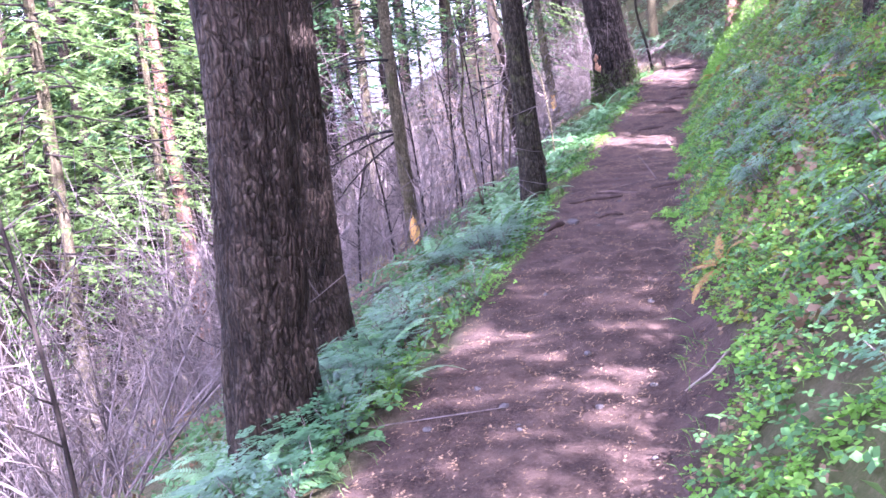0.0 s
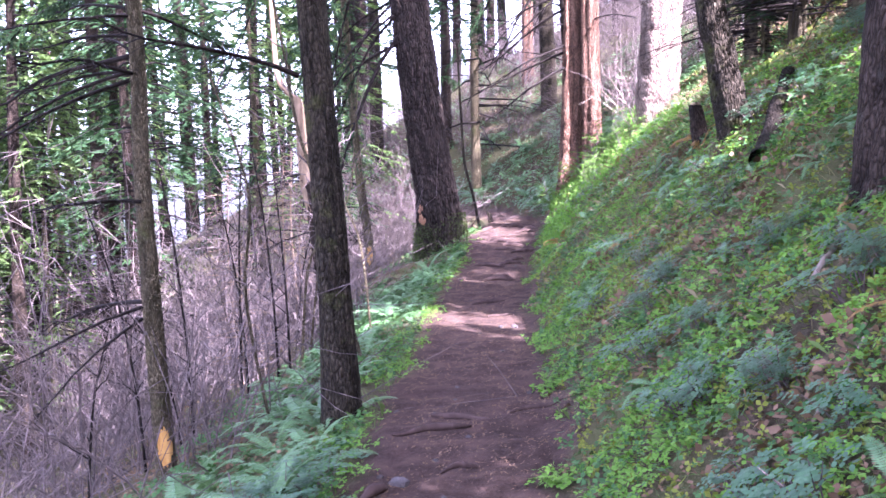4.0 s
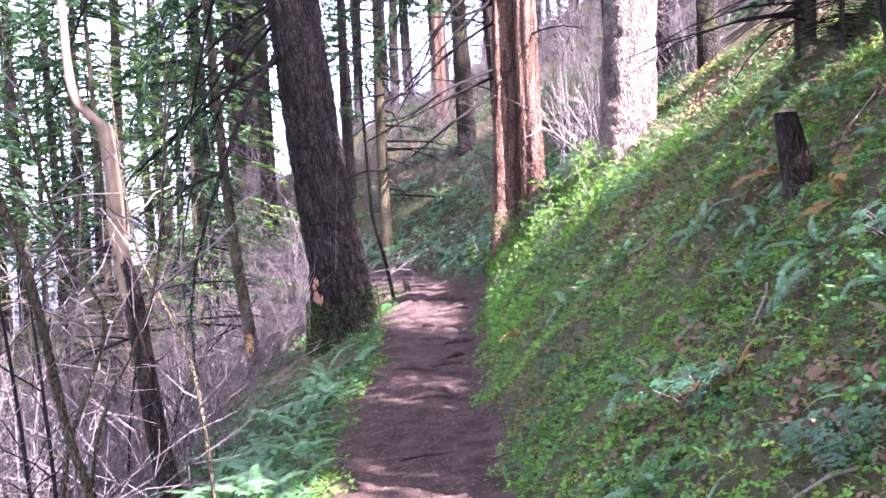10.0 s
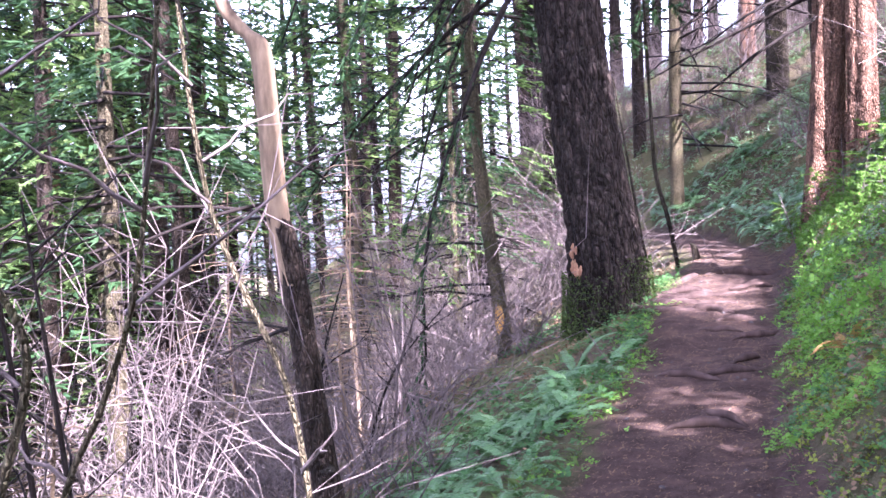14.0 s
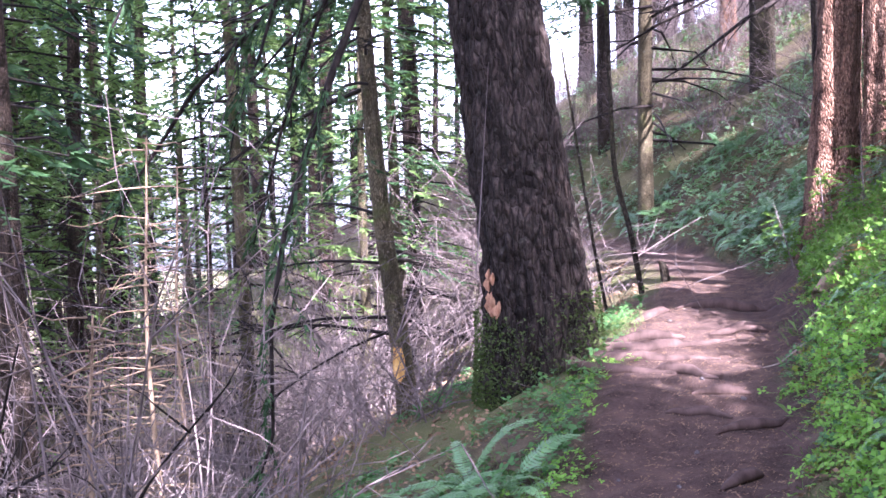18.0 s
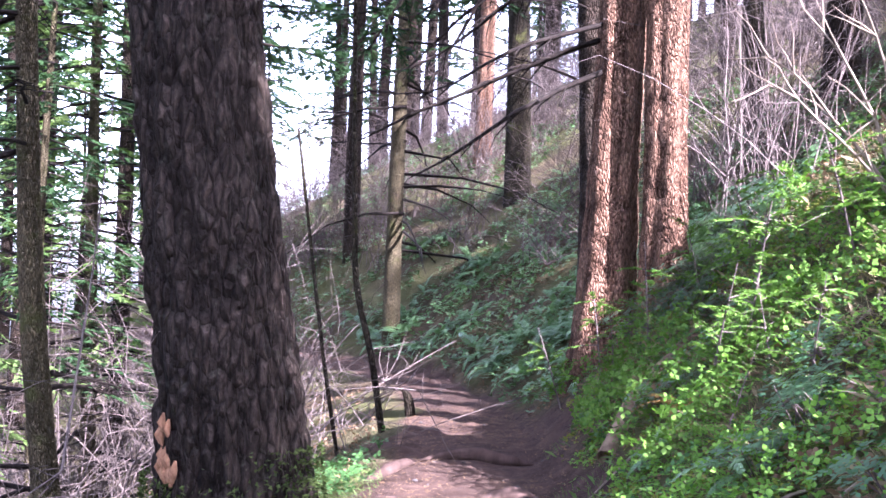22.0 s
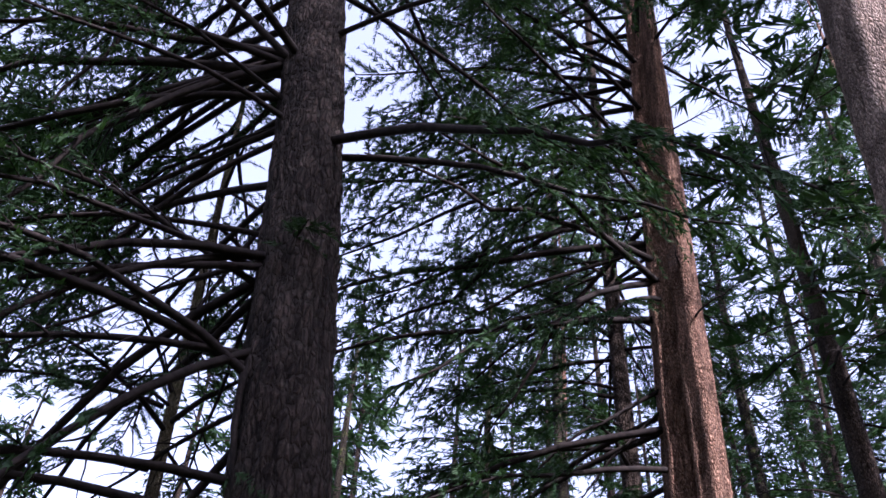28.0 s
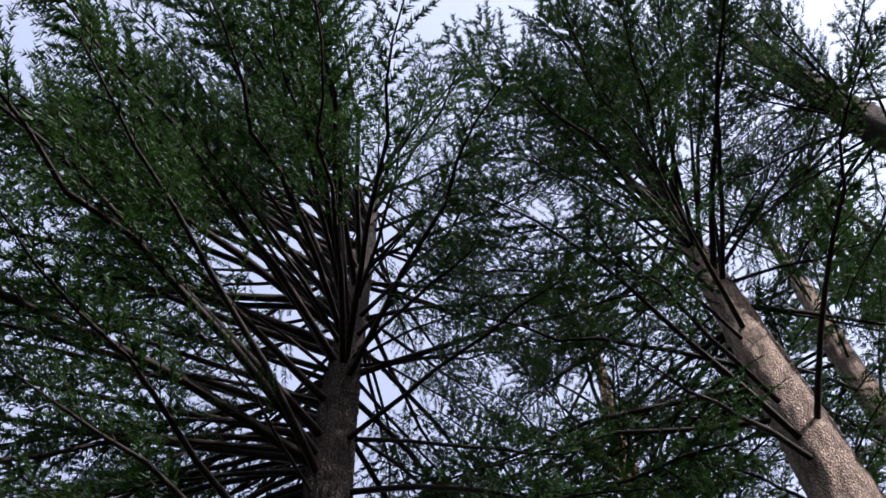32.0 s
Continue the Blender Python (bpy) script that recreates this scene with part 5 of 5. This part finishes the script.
# ---- young firs and leafy sprigs on the bank ----
def sapling_mesh(seed, n):
    r = np.random.default_rng(seed)
    w, l = Soup(), Soup()
    for k in range(n):
        z = r.uniform(0.15, 0.9)
        a = r.uniform(0, 6.28)
        spray(l, np.array((0, 0, z)), (math.cos(a), math.sin(a), r.uniform(0.1, 0.5)), r.uniform(0.25, 0.55) * (1.15 - z * 0.6), r, 0.25, 0.05, 46, w, 0.14)
    w.bar([(0, 0, -0.1), (0.01, 0, 0.5), (0, 0, 1.0)], (0.012, 0.008, 0.003), 5)
    return w.mesh("stem", M_TWIG), l.mesh("needles", M_NEEDLE_SUN, False)


SAPS = [sapling_mesh(600 + k, 16) for k in range(3)]
for x, y, sc in ((0.95, 22.75, 0.8), (1.2, 22.9, 0.9), (0.75, 24.6, 0.7), (1.05, 24.9, 0.9), (1.45, 23.4, 0.9), (1.35, 24.4, 0.8), (0.8, 25.6, 0.8), (1.7, 22.6, 0.8), (1.9, 23.3, 1.0), (1.1, 21.6, 0.6), (0.55, 26.2, 0.8), (0.95, 20.6, 0.5), (1.3, 21.0, 0.6), (1.6, 21.5, 0.6), (0.8, 21.9, 0.5), (1.9, 22.0, 0.7), (1.15, 22.3, 0.5), (1.5, 20.3, 0.5)):
    t = thing("young_fir", Matrix.Translation((x, y, z_at(x, y))) @ Euler((rs.normal(0, 0.2), -0.25, rs.uniform(0, 6))).to_matrix().to_4x4() @ Matrix.Diagonal((sc, sc, sc, 1)), "bright green young fir on the sunny bank", "young fir", "young firs on the bank")
    wm, lm = SAPS[rs.integers(3)]
    part("stem", wm, t)
    part("needles", lm, t, kind="stuff")
leaf_carpet("salal", "sunlit yellow-green leafy growth below the red cedars", "shrub", M_NEEDLE_SUN, 3200, 0.75, 2.6, 22, 27.5, 0.03, 0.24, 12, 3, 0.6, 0.8)
leaf_carpet("salal", "sunlit yellow-green sprigs on the bank", "shrub", M_CLOVER, 2600, 0.7, 2.8, 18.5, 23.5, 0.028, 0.2, 13, 3, 0.6, 0.8)


# slim arching stems beside the path
for k, (ax, r) in enumerate((([(-1.75, 12.0, -0.3), (-1.92, 12.0, 0.4), (-2.0, 12.0, 0.68), (-2.1, 12.0, 1.24), (-2.23, 12.0, 1.69), (-2.3, 12.0, 2.2), (-2.5, 12.0, 3.4)], 0.02), ([(-2.5, 13.2, -0.55), (-2.42, 13.2, 0.28), (-2.29, 13.2, 0.64), (-2.2, 13.2, 0.98), (-2.37, 13.2, 1.35), (-2.6, 13.2, 2.4)], 0.015),
                             ([(-2.45, 13.4, -0.5), (-2.35, 13.4, 0.24), (-2.24, 13.4, 0.58), (-2.12, 13.4, 0.8), (-1.98, 13.4, 1.21), (-1.9, 13.5, 2.2)], 0.012), ([(-2.3, 10.9, -0.6), (-2.45, 10.9, 0.4), (-2.4, 10.9, 1.2), (-2.7, 10.9, 2.2)], 0.014),
                             ([(-2.0, 14.6, -0.5), (-2.1, 14.6, 0.5), (-2.4, 14.6, 1.3), (-2.5, 14.6, 2.4)], 0.014))):
    t = tree("slim_maple", ax, (r, r * 0.85, r * 0.5), M_THIN, "slim bare arching stem beside the path", "sapling", 150 + k, sides=10, rings=60, plates=4, depth=0.05)
    o = np.array(ax[0])
    for j in range(7):
        p = axis_at(ax, rs.uniform(0.2, ax[-1][2] - 0.2)) - o
        a, ln = rs.uniform(0, 6.28), rs.uniform(0.35, 0.8)
        u = np.linspace(0, 1, 6)
        v_, f_ = tube(p + np.outer(u * ln, (math.cos(a) * 0.8, math.sin(a) * 0.8, 0.55)) + rs.normal(0, 0.035, (6, 3)) * u[:, None], 0.006 * (1.1 - u) + 0.0012, 4)
        part("twig", mesh("twig", v_, f_, M_TWIG), t)


# bleached bare bush above the young firs
rw = np.random.default_rng(61)
bush_at = np.array((1.98, 22.6, z_at(1.98, 22.6) - 0.05))
bush = thing("bare_bush", Matrix.Translation(bush_at), "pale leafless bush with forked stems on the sunny bank", "shrub")
for k, (dx, dy, h) in enumerate(((-0.62, -0.1, 1.15), (-0.78, 0.1, 0.9), (-0.4, -0.2, 1.3), (-0.1, 0.15, 1.35), (0.25, -0.1, 1.1), (-0.85, -0.2, 0.7))):
    u = np.linspace(0, 1, 8)
    p = np.outer(u**1.15, (dx, dy, 0)) + np.outer(h * (1.25 * u - 0.25 * u**2), (0, 0, 1)) + rw.normal(0, 0.018, (8, 3)) * u[:, None]
    v_, f_ = tube(p, 0.012 * (1.1 - u) + 0.002, 5)
    stem = part("stem", mesh("stem", v_, f_, M_STICK), bush)
    for j in range(7):
        i = rw.integers(2, 8)
        w = unit(rw.normal(0, 0.6, 3) + np.array((dx, dy, 0.9)))
        ln = rw.uniform(0.15, 0.4)
        q = np.linspace(0, 1, 4)
        v_, f_ = tube(p[i] + np.outer(q * ln, w) + rw.normal(0, 0.012, (4, 3)) * q[:, None], 0.005 * (1.1 - q) + 0.001, 4)
        part("twig", mesh("twig", v_, f_, M_STICK), stem)


# moss and a bark wound at the foot of the great fir
def foot_moss(parent, axis, radii, z0, z1, turn, span, n, seed):
    r = np.random.default_rng(seed)
    o = np.array(parent.matrix_basis.translation)
    zz = np.asarray(axis)[:, 2]
    soup = Soup()
    z = z0 + (z1 - z0) * r.random(n) ** 1.8
    a = turn + span * r.normal(0, 0.5, n)
    for zi, ai in zip(z, a):
        out = np.array((math.cos(ai), math.sin(ai), 0))
        ra = float(np.interp(zi, np.linspace(zz[0], zz[-1], len(radii)), radii)) * (1.06 + 0.3 * math.exp(-(zi - zz[0]) / 0.42))
        p = axis_at(axis, zi) - o + out * ra
        w = unit(np.cross(out, r.normal(0, 1, 3))) * 0.012
        d = unit(out + r.normal(0, 0.5, 3)) * r.uniform(0.015, 0.035)
        soup.put([p - w, p + w, p + d], [(0, 1, 2)])
    part("moss", soup.mesh("moss", M_SHADED_MOSS, False), parent, label="green moss on the trunk foot", kind="stuff")


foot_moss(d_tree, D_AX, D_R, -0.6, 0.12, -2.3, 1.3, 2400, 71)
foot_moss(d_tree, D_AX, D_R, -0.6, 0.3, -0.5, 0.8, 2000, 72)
wound = Soup()
rm = np.random.default_rng(73)
for k in range(16):
    a, z = -2.35 + rm.normal(0, 0.11), rm.uniform(0.12, 0.42)
    c = axis_at(D_AX, z) - np.array(D_AX[0]) + np.array((math.cos(a), math.sin(a), 0)) * 0.415
    wound.bar([c + (0, 0, 0.05), c + np.array((math.cos(a), math.sin(a), 0)) * 0.012, c - (0, 0, 0.05)], (0.006, 0.024, 0.006), 6)
part("bark_wound", wound.mesh("bark_wound", wood_material("raw_bark", (0.16, 0.075, 0.04), (0.34, 0.19, 0.11), 16)), d_tree, label="raw reddish patch where the bark has come away")


# dark bare stems arching up from the slope beside the path
for k in range(13):
    x, y = place(-rw.uniform(1.9, 3.6), rw.uniform(3.4, 19))
    z, h, bend = z_at(x, y), rw.uniform(1.5, 3.2), rw.normal(0, 0.5)
    ax = [(x, y, z - 0.1), (x + 0.12 * bend, y, z + 0.3 * h), (x + 0.4 * bend, y - 0.05, z + 0.65 * h), (x + 0.95 * bend, y - 0.1, z + h)]
    t = tree("arching_stem", ax, (0.016, 0.013, 0.01, 0.004), M_BRANCH, "slim dark leafless stem arching over the slope", "sapling", 170 + k, sides=8, rings=40, plates=4, depth=0.04)
    for j in range(8):
        p = axis_at(ax, rw.uniform(z + 0.3, z + h * 0.95)) - np.array(ax[0])
        a, ln, u = rw.uniform(0, 6.28), rw.uniform(0.3, 0.8), np.linspace(0, 1, 5)
        v_, f_ = tube(p + np.outer(u * ln, (math.cos(a) * 0.7, math.sin(a) * 0.7, 0.6)) + rw.normal(0, 0.03, (5, 3)) * u[:, None], 0.005 * (1.1 - u) + 0.001, 4)
        part("twig", mesh("twig", v_, f_, M_BRANCH), t)
